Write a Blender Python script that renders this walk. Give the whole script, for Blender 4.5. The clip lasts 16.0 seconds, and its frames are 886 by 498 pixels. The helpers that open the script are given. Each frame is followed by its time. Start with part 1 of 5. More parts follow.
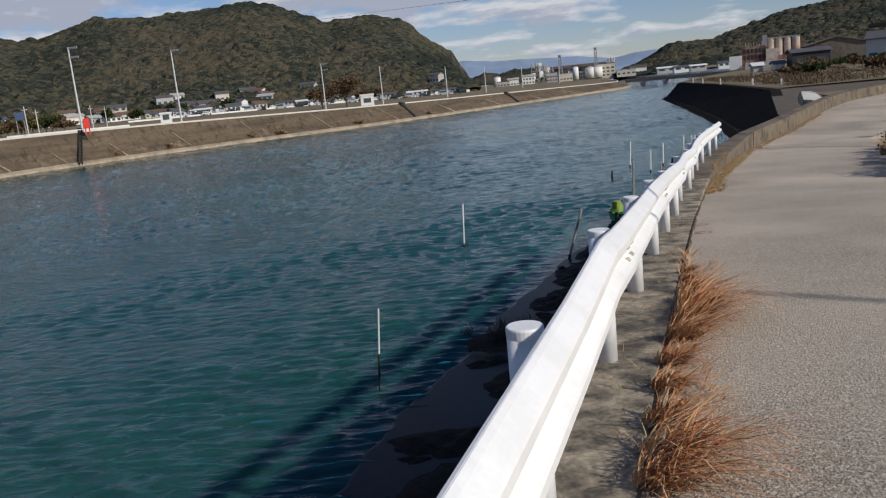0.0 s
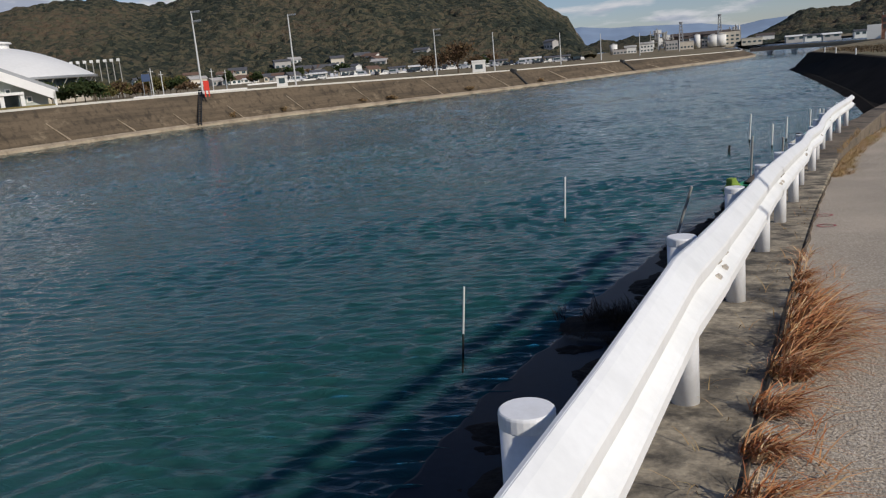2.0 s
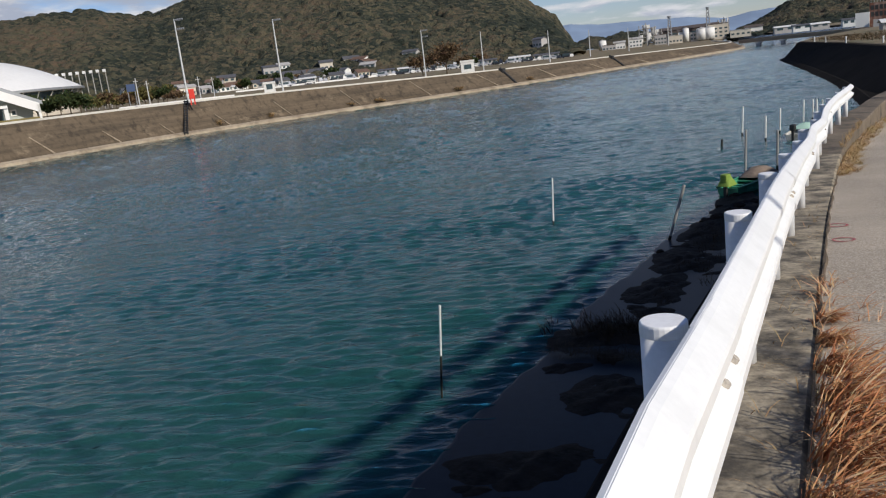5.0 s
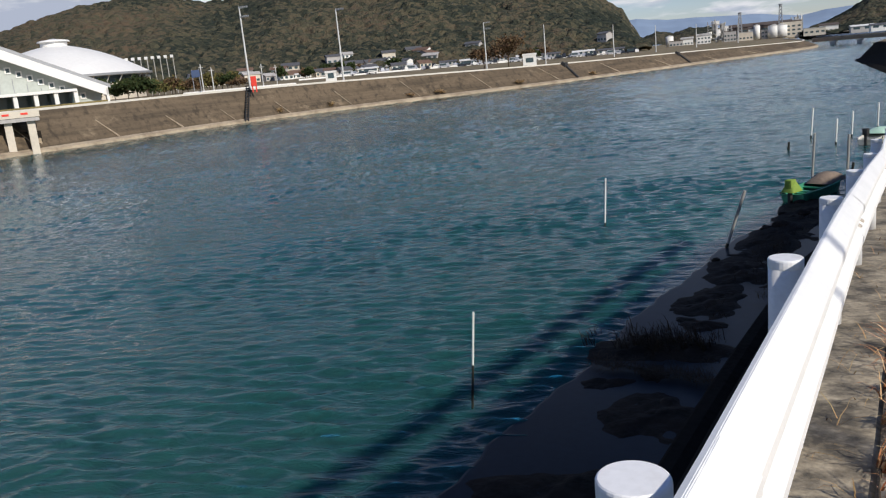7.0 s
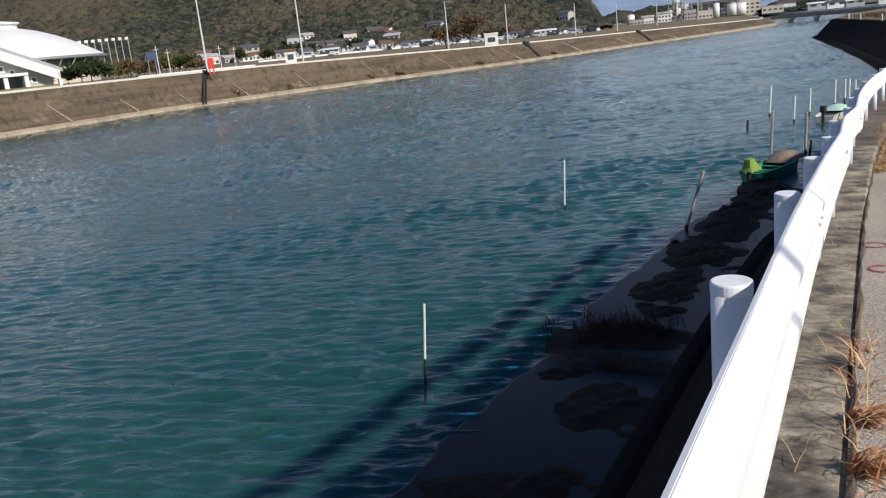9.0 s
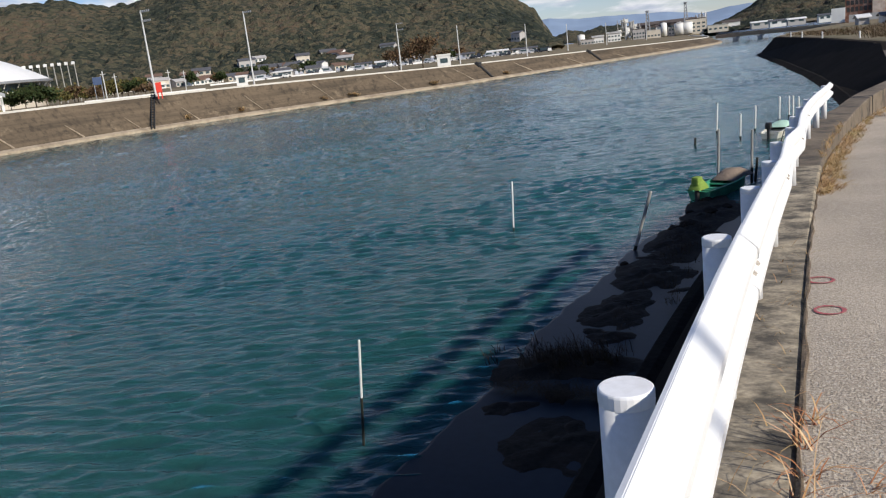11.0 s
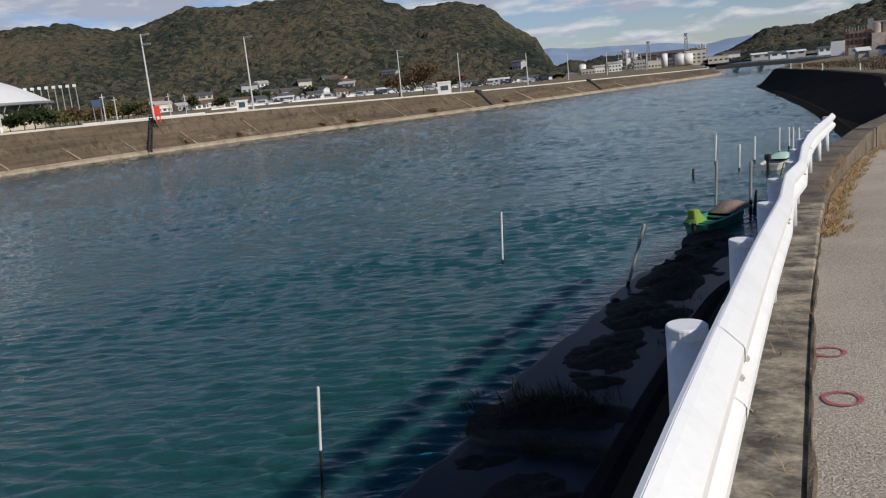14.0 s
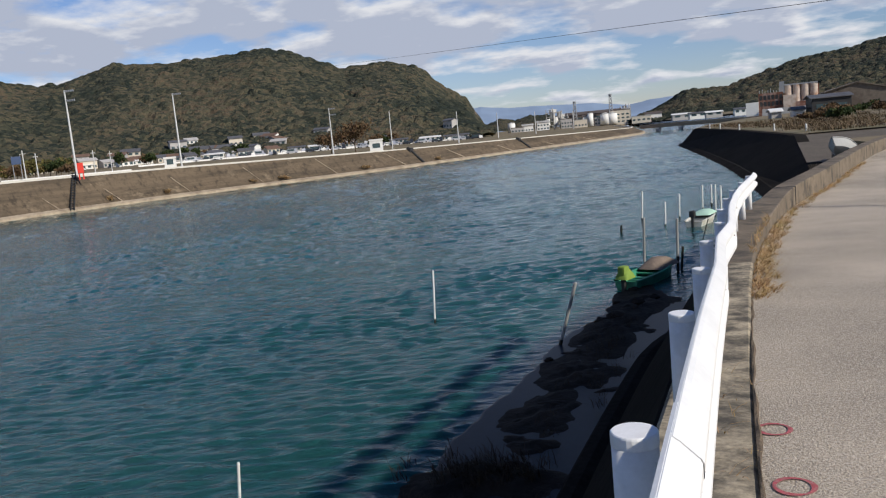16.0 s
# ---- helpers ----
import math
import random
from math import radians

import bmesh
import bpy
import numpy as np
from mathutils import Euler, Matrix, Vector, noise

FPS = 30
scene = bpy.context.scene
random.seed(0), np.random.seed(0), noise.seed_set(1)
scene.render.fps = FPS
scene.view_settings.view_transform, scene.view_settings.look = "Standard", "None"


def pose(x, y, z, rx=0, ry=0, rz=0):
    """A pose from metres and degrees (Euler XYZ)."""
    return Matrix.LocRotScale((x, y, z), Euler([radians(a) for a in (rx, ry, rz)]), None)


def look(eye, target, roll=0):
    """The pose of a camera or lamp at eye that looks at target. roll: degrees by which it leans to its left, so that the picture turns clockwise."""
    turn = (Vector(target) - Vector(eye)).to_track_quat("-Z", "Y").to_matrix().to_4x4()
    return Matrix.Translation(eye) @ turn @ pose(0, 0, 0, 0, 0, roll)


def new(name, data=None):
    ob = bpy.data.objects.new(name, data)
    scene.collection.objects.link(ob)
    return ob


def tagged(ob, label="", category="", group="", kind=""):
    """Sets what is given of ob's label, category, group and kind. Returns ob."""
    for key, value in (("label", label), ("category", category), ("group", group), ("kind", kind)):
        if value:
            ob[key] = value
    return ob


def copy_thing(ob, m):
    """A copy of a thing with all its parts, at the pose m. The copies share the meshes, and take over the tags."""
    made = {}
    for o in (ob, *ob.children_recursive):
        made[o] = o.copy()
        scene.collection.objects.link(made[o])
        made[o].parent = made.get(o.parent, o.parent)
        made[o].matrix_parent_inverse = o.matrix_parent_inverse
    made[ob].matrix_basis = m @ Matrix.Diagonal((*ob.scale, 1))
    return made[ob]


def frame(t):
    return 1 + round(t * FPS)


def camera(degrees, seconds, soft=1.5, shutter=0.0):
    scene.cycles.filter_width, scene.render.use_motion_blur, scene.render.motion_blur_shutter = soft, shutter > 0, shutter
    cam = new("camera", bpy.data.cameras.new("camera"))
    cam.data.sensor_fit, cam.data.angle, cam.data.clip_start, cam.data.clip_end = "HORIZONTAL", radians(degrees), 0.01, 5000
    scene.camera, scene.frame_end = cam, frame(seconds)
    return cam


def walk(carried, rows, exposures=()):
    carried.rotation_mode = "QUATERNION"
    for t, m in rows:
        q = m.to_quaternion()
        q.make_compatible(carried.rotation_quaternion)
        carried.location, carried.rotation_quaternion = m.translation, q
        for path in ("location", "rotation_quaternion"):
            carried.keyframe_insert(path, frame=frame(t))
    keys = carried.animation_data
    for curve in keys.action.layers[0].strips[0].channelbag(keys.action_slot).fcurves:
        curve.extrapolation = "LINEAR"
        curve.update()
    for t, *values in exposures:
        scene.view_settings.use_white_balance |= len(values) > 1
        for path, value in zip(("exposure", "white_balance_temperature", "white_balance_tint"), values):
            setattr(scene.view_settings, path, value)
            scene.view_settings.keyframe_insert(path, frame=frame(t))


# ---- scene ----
cam = camera(56.63, 16.0, soft=1.2)
PATH = [
    (0, look((0.613, -2.595, 1.622), (-2.518, 6.710, -0.280), -5.64)),
    (0.5, look((0.648, -2.371, 1.617), (-3.044, 6.699, -0.409), -4.00)),
    (1, look((0.617, -2.109, 1.603), (-2.960, 6.987, -0.513), -4.78)),
    (1.5, look((0.605, -1.829, 1.599), (-3.152, 7.205, -0.471), -5.82)),
    (2, look((0.616, -1.590, 1.573), (-3.717, 7.158, -0.591), -4.98)),
    (2.5, look((0.556, -1.323, 1.534), (-3.570, 7.495, -0.753), -5.42)),
    (3, look((0.481, -1.009, 1.513), (-3.481, 7.927, -0.595), -6.13)),
    (3.5, look((0.492, -0.786, 1.497), (-4.044, 7.912, -0.447), -5.72)),
    (4, look((0.477, -0.639, 1.494), (-3.987, 8.060, -0.602), -6.19)),
    (6.3, look((0.364, 0.515, 1.495), (-3.831, 9.326, -0.690), -6.79)),
    (6.5, look((0.365, 0.573, 1.479), (-4.127, 9.239, -0.692), -6.23)),
    (7, look((0.389, 0.762, 1.471), (-4.501, 9.209, -0.706), -5.43)),
    (7.5, look((0.371, 0.893, 1.477), (-4.261, 9.492, -0.666), -6.48)),
    (8, look((0.343, 1.070, 1.497), (-4.017, 9.814, -0.633), -7.02)),
    (8.5, look((0.364, 1.286, 1.466), (-4.212, 9.874, -0.837), -5.93)),
    (9, look((0.352, 1.448, 1.448), (-4.168, 10.028, -0.990), -5.90)),
    (9.5, look((0.314, 1.650, 1.446), (-3.811, 10.489, -0.758), -6.76)),
    (11.8, look((0.436, 2.573, 1.365), (-3.571, 11.425, -0.997), -6.23)),
    (12, look((0.443, 2.654, 1.349), (-3.554, 11.472, -1.154), -5.54)),
    (12.5, look((0.437, 2.896, 1.328), (-3.093, 11.885, -1.268), -5.53)),
    (13, look((0.426, 3.134, 1.335), (-3.024, 12.215, -1.036), -6.83)),
    (13.5, look((0.432, 3.327, 1.325), (-3.546, 12.243, -0.838), -6.42)),
    (14, look((0.357, 3.467, 1.306), (-3.705, 12.395, -0.638), -5.69)),
    (14.5, look((0.287, 3.619, 1.330), (-3.418, 12.752, -0.360), -5.12)),
    (15, look((0.286, 3.777, 1.314), (-3.331, 12.978, -0.186), -4.34)),
    (15.5, look((0.292, 3.856, 1.315), (-3.130, 13.154, -0.038), -4.19)),
    (16, look((0.270, 3.861, 1.328), (-3.019, 13.208, -0.023), -5.40)),
]
EXPOSURES = [(t, e, 6200, 10) for t, e in ((0, -0.26), (0.5, -0.38), (1, -0.4), (2, -0.36), (3, -0.34), (4, -0.26), (6.3, 0.0), (7, 0.02), (7.5, 0.0), (8.5, 0.1), (9, 0.14), (9.5, 0.3), (11.8, 0.0), (12.5, -0.14), (13, -0.26), (14, -0.22), (14.5, -0.12), (15, -0.04), (16, 0.0))]
walk(cam, PATH, EXPOSURES)

# ---------------------------------------------------------------- sky, sun
SUN_EL, SUN_AZ = radians(32), radians(-20)          # azimuth from +x towards +y
sun_dir = Vector((math.cos(SUN_EL) * math.cos(SUN_AZ), math.cos(SUN_EL) * math.sin(SUN_AZ), math.sin(SUN_EL)))
world = bpy.data.worlds.new("world")
scene.world = world
world.use_nodes = True
wn = world.node_tree
wn.nodes.clear()
w_out = wn.nodes.new("ShaderNodeOutputWorld")
w_bg = wn.nodes.new("ShaderNodeBackground")
w_sky = wn.nodes.new("ShaderNodeTexSky")
w_sky.sky_type = "NISHITA"
w_sky.sun_disc = False
w_sky.sun_elevation = SUN_EL
w_sky.sun_rotation = math.pi / 2 - SUN_AZ
w_sky.altitude, w_sky.air_density, w_sky.dust_density, w_sky.ozone_density = 20, 1.0, 0.1, 3.0
w_co = wn.nodes.new("ShaderNodeTexCoord")


def w_math(op, a, b):
    """A maths node of the sky; a and b are sockets or numbers."""
    k = wn.nodes.new("ShaderNodeMath")
    k.operation = op
    for q, v in enumerate((a, b)):
        if isinstance(v, (int, float)):
            k.inputs[q].default_value = v
        else:
            wn.links.new(v, k.inputs[q])
    return k.outputs[0]


def w_noise(vector, scale, detail, rough):
    k = wn.nodes.new("ShaderNodeTexNoise")
    k.inputs["Scale"].default_value, k.inputs["Detail"].default_value, k.inputs["Roughness"].default_value = scale, detail, rough
    wn.links.new(vector, k.inputs["Vector"])
    return k.outputs["Fac"]


# a broken deck of low clouds, drawn on a flat layer so that it closes up towards the horizon
w_sep = wn.nodes.new("ShaderNodeSeparateXYZ")
wn.links.new(w_co.outputs["Generated"], w_sep.inputs[0])
w_z = w_math("ADD", w_math("MAXIMUM", w_sep.outputs["Z"], 0.0), 0.17)
w_flat = wn.nodes.new("ShaderNodeCombineXYZ")
wn.links.new(w_math("DIVIDE", w_sep.outputs["X"], w_z), w_flat.inputs["X"])
wn.links.new(w_math("DIVIDE", w_sep.outputs["Y"], w_z), w_flat.inputs["Y"])
w_up = wn.nodes.new("ShaderNodeVectorMath")
w_up.operation = "ADD"
w_up.inputs[1].default_value = (0.04, -0.10, 0.0)
wn.links.new(w_flat.outputs[0], w_up.inputs[0])
w_cover = wn.nodes.new("ShaderNodeValToRGB")
ce = w_cover.color_ramp.elements
ce[0].position, ce[0].color = 0.0, (0.40, 0.40, 0.40, 1)
ce[1].position, ce[1].color = 0.6, (0.26, 0.26, 0.26, 1)
for p, c in ((0.05, 0.43), (0.10, 0.55), (0.20, 0.57), (0.30, 0.38)):
    k = ce.new(p)
    k.color = (c, c, c, 1)
wn.links.new(w_sep.outputs["Z"], w_cover.inputs["Fac"])
w_body = w_math("ADD", w_noise(w_flat.outputs[0], 2.0, 9, 0.54), w_cover.outputs["Color"])
w_above = w_math("ADD", w_noise(w_up.outputs[0], 2.0, 6, 0.54), w_cover.outputs["Color"])
w_soft = w_math("MULTIPLY", w_math("SUBTRACT", w_body, 0.93), 8.0)
w_thick = wn.nodes.new("ShaderNodeClamp")
wn.links.new(w_soft, w_thick.inputs["Value"])
w_grey = wn.nodes.new("ShaderNodeValToRGB")
w_grey.color_ramp.elements[0].position, w_grey.color_ramp.elements[0].color = 0.35, (9.2, 9.1, 9.2, 1)
w_grey.color_ramp.elements[1].position, w_grey.color_ramp.elements[1].color = 0.75, (5.4, 5.8, 6.9, 1)
wn.links.new(w_math("MULTIPLY", w_math("SUBTRACT", w_above, 0.88), 4.0), w_grey.inputs["Fac"])
w_tint = wn.nodes.new("ShaderNodeMix")
w_tint.data_type, w_tint.blend_type = "RGBA", "MULTIPLY"
w_tint.inputs["Factor"].default_value = 1.0
w_tint.inputs["B"].default_value = (0.90, 0.91, 1.10, 1)
w_mix = wn.nodes.new("ShaderNodeMix")
w_mix.data_type = "RGBA"
w_bg.inputs["Strength"].default_value = 0.082
wn.links.new(w_thick.outputs[0], w_mix.inputs["Factor"])
wn.links.new(w_grey.outputs["Color"], w_mix.inputs["B"])
wn.links.new(w_sky.outputs["Color"], w_tint.inputs["A"])
wn.links.new(w_tint.outputs["Result"], w_mix.inputs["A"])
wn.links.new(w_mix.outputs["Result"], w_bg.inputs["Color"])
wn.links.new(w_bg.outputs["Background"], w_out.inputs["Surface"])
sun_data = bpy.data.lights.new("sun", "SUN")
sun_data.energy, sun_data.angle, sun_data.color = 4.4, radians(1.5), (1.0, 0.91, 0.78)
sun = new("sun", sun_data)
sun.matrix_world = look(sun_dir * 50, (0, 0, 0))


# ---------------------------------------------------------------- materials
def mat(name, col, rough=0.8, metal=0.0, vary=0.25, big=0.5, fine=25.0, bump=0.3, dist=0.01, stain=None, stain_amt=0.5, stain_scale=1.2, rnd=0.0, spec=0.4, stain_pos=(0.48, 0.62)):
    """A surface with grain and stains at two scales, in metres."""
    m = bpy.data.materials.new(name)
    m.use_nodes = True
    t = m.node_tree
    n, l = t.nodes, t.links
    b = n["Principled BSDF"]
    co = n.new("ShaderNodeTexCoord")
    n1, n2 = n.new("ShaderNodeTexNoise"), n.new("ShaderNodeTexNoise")
    n1.inputs["Scale"].default_value, n1.inputs["Detail"].default_value = big, 6
    n2.inputs["Scale"].default_value, n2.inputs["Detail"].default_value = fine, 5
    for k in (n1, n2):
        l.new(co.outputs["Object"], k.inputs["Vector"])
    add = n.new("ShaderNodeMath")
    add.operation = "ADD"
    l.new(n1.outputs["Fac"], add.inputs[0])
    l.new(n2.outputs["Fac"], add.inputs[1])
    mr = n.new("ShaderNodeMapRange")
    mr.inputs["From Min"].default_value, mr.inputs["From Max"].default_value = 0.6, 1.4
    mr.inputs["To Min"].default_value, mr.inputs["To Max"].default_value = 1 - vary, 1 + vary
    l.new(add.outputs[0], mr.inputs["Value"])
    last = mr.outputs["Result"]
    if rnd:
        oi = n.new("ShaderNodeObjectInfo")
        r2 = n.new("ShaderNodeMapRange")
        r2.inputs["To Min"].default_value, r2.inputs["To Max"].default_value = 1 - rnd, 1 + rnd
        l.new(oi.outputs["Random"], r2.inputs["Value"])
        mu = n.new("ShaderNodeMath")
        mu.operation = "MULTIPLY"
        l.new(last, mu.inputs[0])
        l.new(r2.outputs["Result"], mu.inputs[1])
        last = mu.outputs[0]
    sc = n.new("ShaderNodeVectorMath")
    sc.operation = "SCALE"
    sc.inputs[0].default_value = col[:3]
    l.new(last, sc.inputs["Scale"])
    colour = sc.outputs["Vector"]
    if stain:
        n3 = n.new("ShaderNodeTexNoise")
        n3.inputs["Scale"].default_value, n3.inputs["Detail"].default_value, n3.inputs["Roughness"].default_value = stain_scale, 8, 0.65
        l.new(co.outputs["Object"], n3.inputs["Vector"])
        rp = n.new("ShaderNodeValToRGB")
        rp.color_ramp.elements[0].position, rp.color_ramp.elements[1].position = stain_pos
        rp.color_ramp.elements[1].color = (stain_amt, stain_amt, stain_amt, 1)
        l.new(n3.outputs["Fac"], rp.inputs["Fac"])
        mx = n.new("ShaderNodeMix")
        mx.data_type = "RGBA"
        mx.inputs["B"].default_value = (*stain, 1)
        l.new(rp.outputs["Color"], mx.inputs["Factor"])
        l.new(colour, mx.inputs["A"])
        colour = mx.outputs["Result"]
    l.new(colour, b.inputs["Base Color"])
    b.inputs["Roughness"].default_value, b.inputs["Metallic"].default_value = rough, metal
    b.inputs["Specular IOR Level"].default_value = spec
    if bump:
        bp = n.new("ShaderNodeBump")
        bp.inputs["Strength"].default_value, bp.inputs["Distance"].default_value = bump, dist
        l.new(n2.outputs["Fac"], bp.inputs["Height"])
        l.new(bp.outputs["Normal"], b.inputs["Normal"])
    return m


M_asphalt = mat("asphalt", (0.39, 0.33, 0.255), 0.9, fine=80, big=0.35, vary=0.75, bump=1.0, dist=0.014, stain=(0.62, 0.55, 0.45), stain_amt=0.75, stain_scale=52, stain_pos=(0.5, 0.6))
M_strip = mat("weathered_concrete", (0.38, 0.32, 0.225), 0.92, stain_pos=(0.40, 0.60), fine=30, big=2.0, vary=0.6, bump=0.5, dist=0.01, stain=(0.062, 0.054, 0.042), stain_amt=0.92, stain_scale=3.4)
# near-black base: the shade on these concrete faces is put into the colour
M_wall = mat("shade_dark_revetment_concrete", (0.022, 0.019, 0.016), 0.95, spec=0.02, fine=8, big=0.4, vary=0.4, bump=0.5, dist=0.03, stain=(0.025, 0.022, 0.018), stain_amt=0.8, stain_scale=0.5)
M_parapet = mat("brown_parapet_concrete", (0.17, 0.135, 0.095), 0.92, fine=20, big=1.2, vary=0.4, bump=0.5, dist=0.01, stain=(0.05, 0.043, 0.034), stain_amt=0.8, stain_scale=1.4)
M_kerb = mat("pale_kerb_concrete", (0.6, 0.57, 0.5), 0.85, fine=3, big=0.2, vary=0.15, bump=0.2)
M_toe = mat("pale_toe_concrete", (0.38, 0.31, 0.22), 0.9, fine=3, big=0.3, vary=0.3, stain=(0.16, 0.12, 0.08), stain_amt=0.6, stain_scale=0.4)
M_rail = mat("white_guardrail_paint", (0.88, 0.88, 0.86), 0.35, fine=40, big=1.5, vary=0.05, bump=0.06, dist=0.002, stain=(0.7, 0.7, 0.68), stain_amt=0.3, stain_scale=4)
M_post = mat("white_post_paint", (0.86, 0.86, 0.86), 0.45, fine=60, big=3, vary=0.06, bump=0.08, dist=0.002, stain=(0.62, 0.6, 0.56), stain_amt=0.35, stain_scale=6)
M_rust = mat("worn_paint_over_rust", (0.4, 0.36, 0.31), 0.8, fine=80, vary=0.5)
M_ground = mat("dry_field", (0.2, 0.155, 0.09), 0.95, fine=0.8, big=0.03, vary=0.4, bump=0.2, stain=(0.1, 0.1, 0.04), stain_amt=0.7, stain_scale=0.06)
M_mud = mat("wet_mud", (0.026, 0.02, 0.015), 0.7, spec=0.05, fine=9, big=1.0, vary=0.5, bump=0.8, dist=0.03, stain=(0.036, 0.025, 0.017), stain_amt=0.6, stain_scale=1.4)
# blue-black base stands for dim sky mirrored in the wet apron
M_apron = mat("wet_apron_with_sky_tint", (0.008, 0.013, 0.021), 0.34, spec=0.08, fine=6, big=0.5, vary=0.3, bump=0.08, dist=0.01)
M_white = mat("white_wall", (0.75, 0.74, 0.7), 0.7, fine=3, big=0.2, vary=0.08, bump=0.1)
M_grey = mat("grey_steel", (0.32, 0.33, 0.34), 0.5, 0.4, fine=8, big=0.6, vary=0.15, bump=0.1)
M_pole = mat("galvanised_pole", (0.62, 0.62, 0.6), 0.5, 0.2, fine=8, big=0.6, vary=0.1, bump=0.05)
M_column = mat("grey_column_paint", (0.34, 0.33, 0.3), 0.6, 0.1, fine=8, big=0.6, vary=0.15, bump=0.05)
M_dark = mat("dark_metal", (0.03, 0.03, 0.03), 0.6, fine=12, vary=0.3)
M_glass = mat("dark_window_glass", (0.06, 0.09, 0.1), 0.12, fine=1, vary=0.2, bump=0)
M_red = mat("red_paint", (0.7, 0.05, 0.03), 0.5, fine=6, vary=0.15)
# air haze over the far range is put into this pale blue base
M_farhill = mat("hazy_blue_ridge", (0.24, 0.32, 0.44), 1.0, fine=0.01, big=0.002, vary=0.12, bump=0)


def foliage_hill():
    m = bpy.data.materials.new("autumn_hill_woods")
    m.use_nodes = True
    n, l = m.node_tree.nodes, m.node_tree.links
    b = n["Principled BSDF"]
    co = n.new("ShaderNodeTexCoord")
    vo = n.new("ShaderNodeTexVoronoi")
    vo.inputs["Scale"].default_value = 0.33
    l.new(co.outputs["Object"], vo.inputs["Vector"])
    sp = n.new("ShaderNodeSeparateColor")
    l.new(vo.outputs["Color"], sp.inputs["Color"])
    no = n.new("ShaderNodeTexNoise")
    no.inputs["Scale"].default_value, no.inputs["Detail"].default_value = 0.0085, 7
    l.new(co.outputs["Object"], no.inputs["Vector"])
    add = n.new("ShaderNodeMath")
    add.operation = "MULTIPLY_ADD"
    add.inputs[1].default_value, add.inputs[2].default_value = 0.40, -0.21
    l.new(sp.outputs["Red"], add.inputs[0])
    ct = n.new("ShaderNodeMath")
    ct.operation = "MULTIPLY_ADD"
    ct.inputs[1].default_value, ct.inputs[2].default_value = 1.3, -0.18
    l.new(no.outputs["Fac"], ct.inputs[0])
    su = n.new("ShaderNodeMath")
    su.operation = "ADD"
    l.new(add.outputs[0], su.inputs[0])
    l.new(ct.outputs[0], su.inputs[1])
    rp = n.new("ShaderNodeValToRGB")
    e = rp.color_ramp.elements
    e[0].position, e[0].color = 0.3, (0.027, 0.034, 0.026, 1)
    e[1].position, e[1].color = 0.84, (0.118, 0.086, 0.056, 1)
    for p, c in ((0.45, (0.056, 0.058, 0.040, 1)), (0.56, (0.088, 0.082, 0.052, 1)), (0.66, (0.106, 0.090, 0.058, 1))):
        k = e.new(p)
        k.color = c
    l.new(su.outputs[0], rp.inputs["Fac"])
    nf = n.new("ShaderNodeTexNoise")
    nf.inputs["Scale"].default_value, nf.inputs["Detail"].default_value = 0.6, 4
    l.new(co.outputs["Object"], nf.inputs["Vector"])
    bp = n.new("ShaderNodeBump")
    bp.inputs["Strength"].default_value, bp.inputs["Distance"].default_value = 1.0, 2.5
    l.new(nf.outputs["Fac"], bp.inputs["Height"])
    l.new(bp.outputs["Normal"], b.inputs["Normal"])
    l.new(rp.outputs["Color"], b.inputs["Base Color"])
    b.inputs["Roughness"].default_value = 0.95
    b.inputs["Specular IOR Level"].default_value = 0.1
    return m


M_woods = foliage_hill()


def revetment_material():
    """Old bank concrete: horizontal courses, drips down the slope and blotches of lichen."""
    m = bpy.data.materials.new("weathered_bank_concrete")
    m.use_nodes = True
    n, l = m.node_tree.nodes, m.node_tree.links
    b = n["Principled BSDF"]
    co = n.new("ShaderNodeTexCoord")

    def noise(scale, stretch, detail, rough):
        mp = n.new("ShaderNodeMapping")
        mp.inputs["Scale"].default_value = stretch
        l.new(co.outputs["Object"], mp.inputs["Vector"])
        k = n.new("ShaderNodeTexNoise")
        k.inputs["Scale"].default_value, k.inputs["Detail"].default_value, k.inputs["Roughness"].default_value = scale, detail, rough
        l.new(mp.outputs["Vector"], k.inputs["Vector"])
        return k.outputs["Fac"]

    def over(base, colour, fac, lo, hi, amount):
        r = n.new("ShaderNodeMapRange")
        r.inputs["From Min"].default_value, r.inputs["From Max"].default_value = lo, hi
        r.inputs["To Max"].default_value = amount
        l.new(fac, r.inputs["Value"])
        x = n.new("ShaderNodeMix")
        x.data_type = "RGBA"
        x.inputs["B"].default_value = (*colour, 1)
        l.new(r.outputs["Result"], x.inputs["Factor"])
        if isinstance(base, tuple):
            x.inputs["A"].default_value = (*base, 1)
        else:
            l.new(base, x.inputs["A"])
        return x.outputs["Result"]

    grain = noise(1.4, (1, 1, 1), 8, 0.7)
    c = over((0.145, 0.110, 0.073), (0.076, 0.060, 0.042), noise(0.5, (0.12, 0.12, 2.2), 6, 0.6), 0.42, 0.62, 0.85)
    c = over(c, (0.048, 0.039, 0.029), noise(0.9, (1, 1, 0.16), 6, 0.6), 0.52, 0.66, 0.75)
    c = over(c, (0.27, 0.21, 0.14), noise(0.35, (0.5, 0.5, 1.0), 8, 0.7), 0.57, 0.68, 0.7)
    c = over(c, (0.03, 0.026, 0.02), grain, 0.5, 0.75, 0.6)
    l.new(c, b.inputs["Base Color"])
    b.inputs["Roughness"].default_value = 0.93
    b.inputs["Specular IOR Level"].default_value = 0.2
    bp = n.new("ShaderNodeBump")
    bp.inputs["Strength"].default_value, bp.inputs["Distance"].default_value = 0.6, 0.08
    l.new(grain, bp.inputs["Height"])
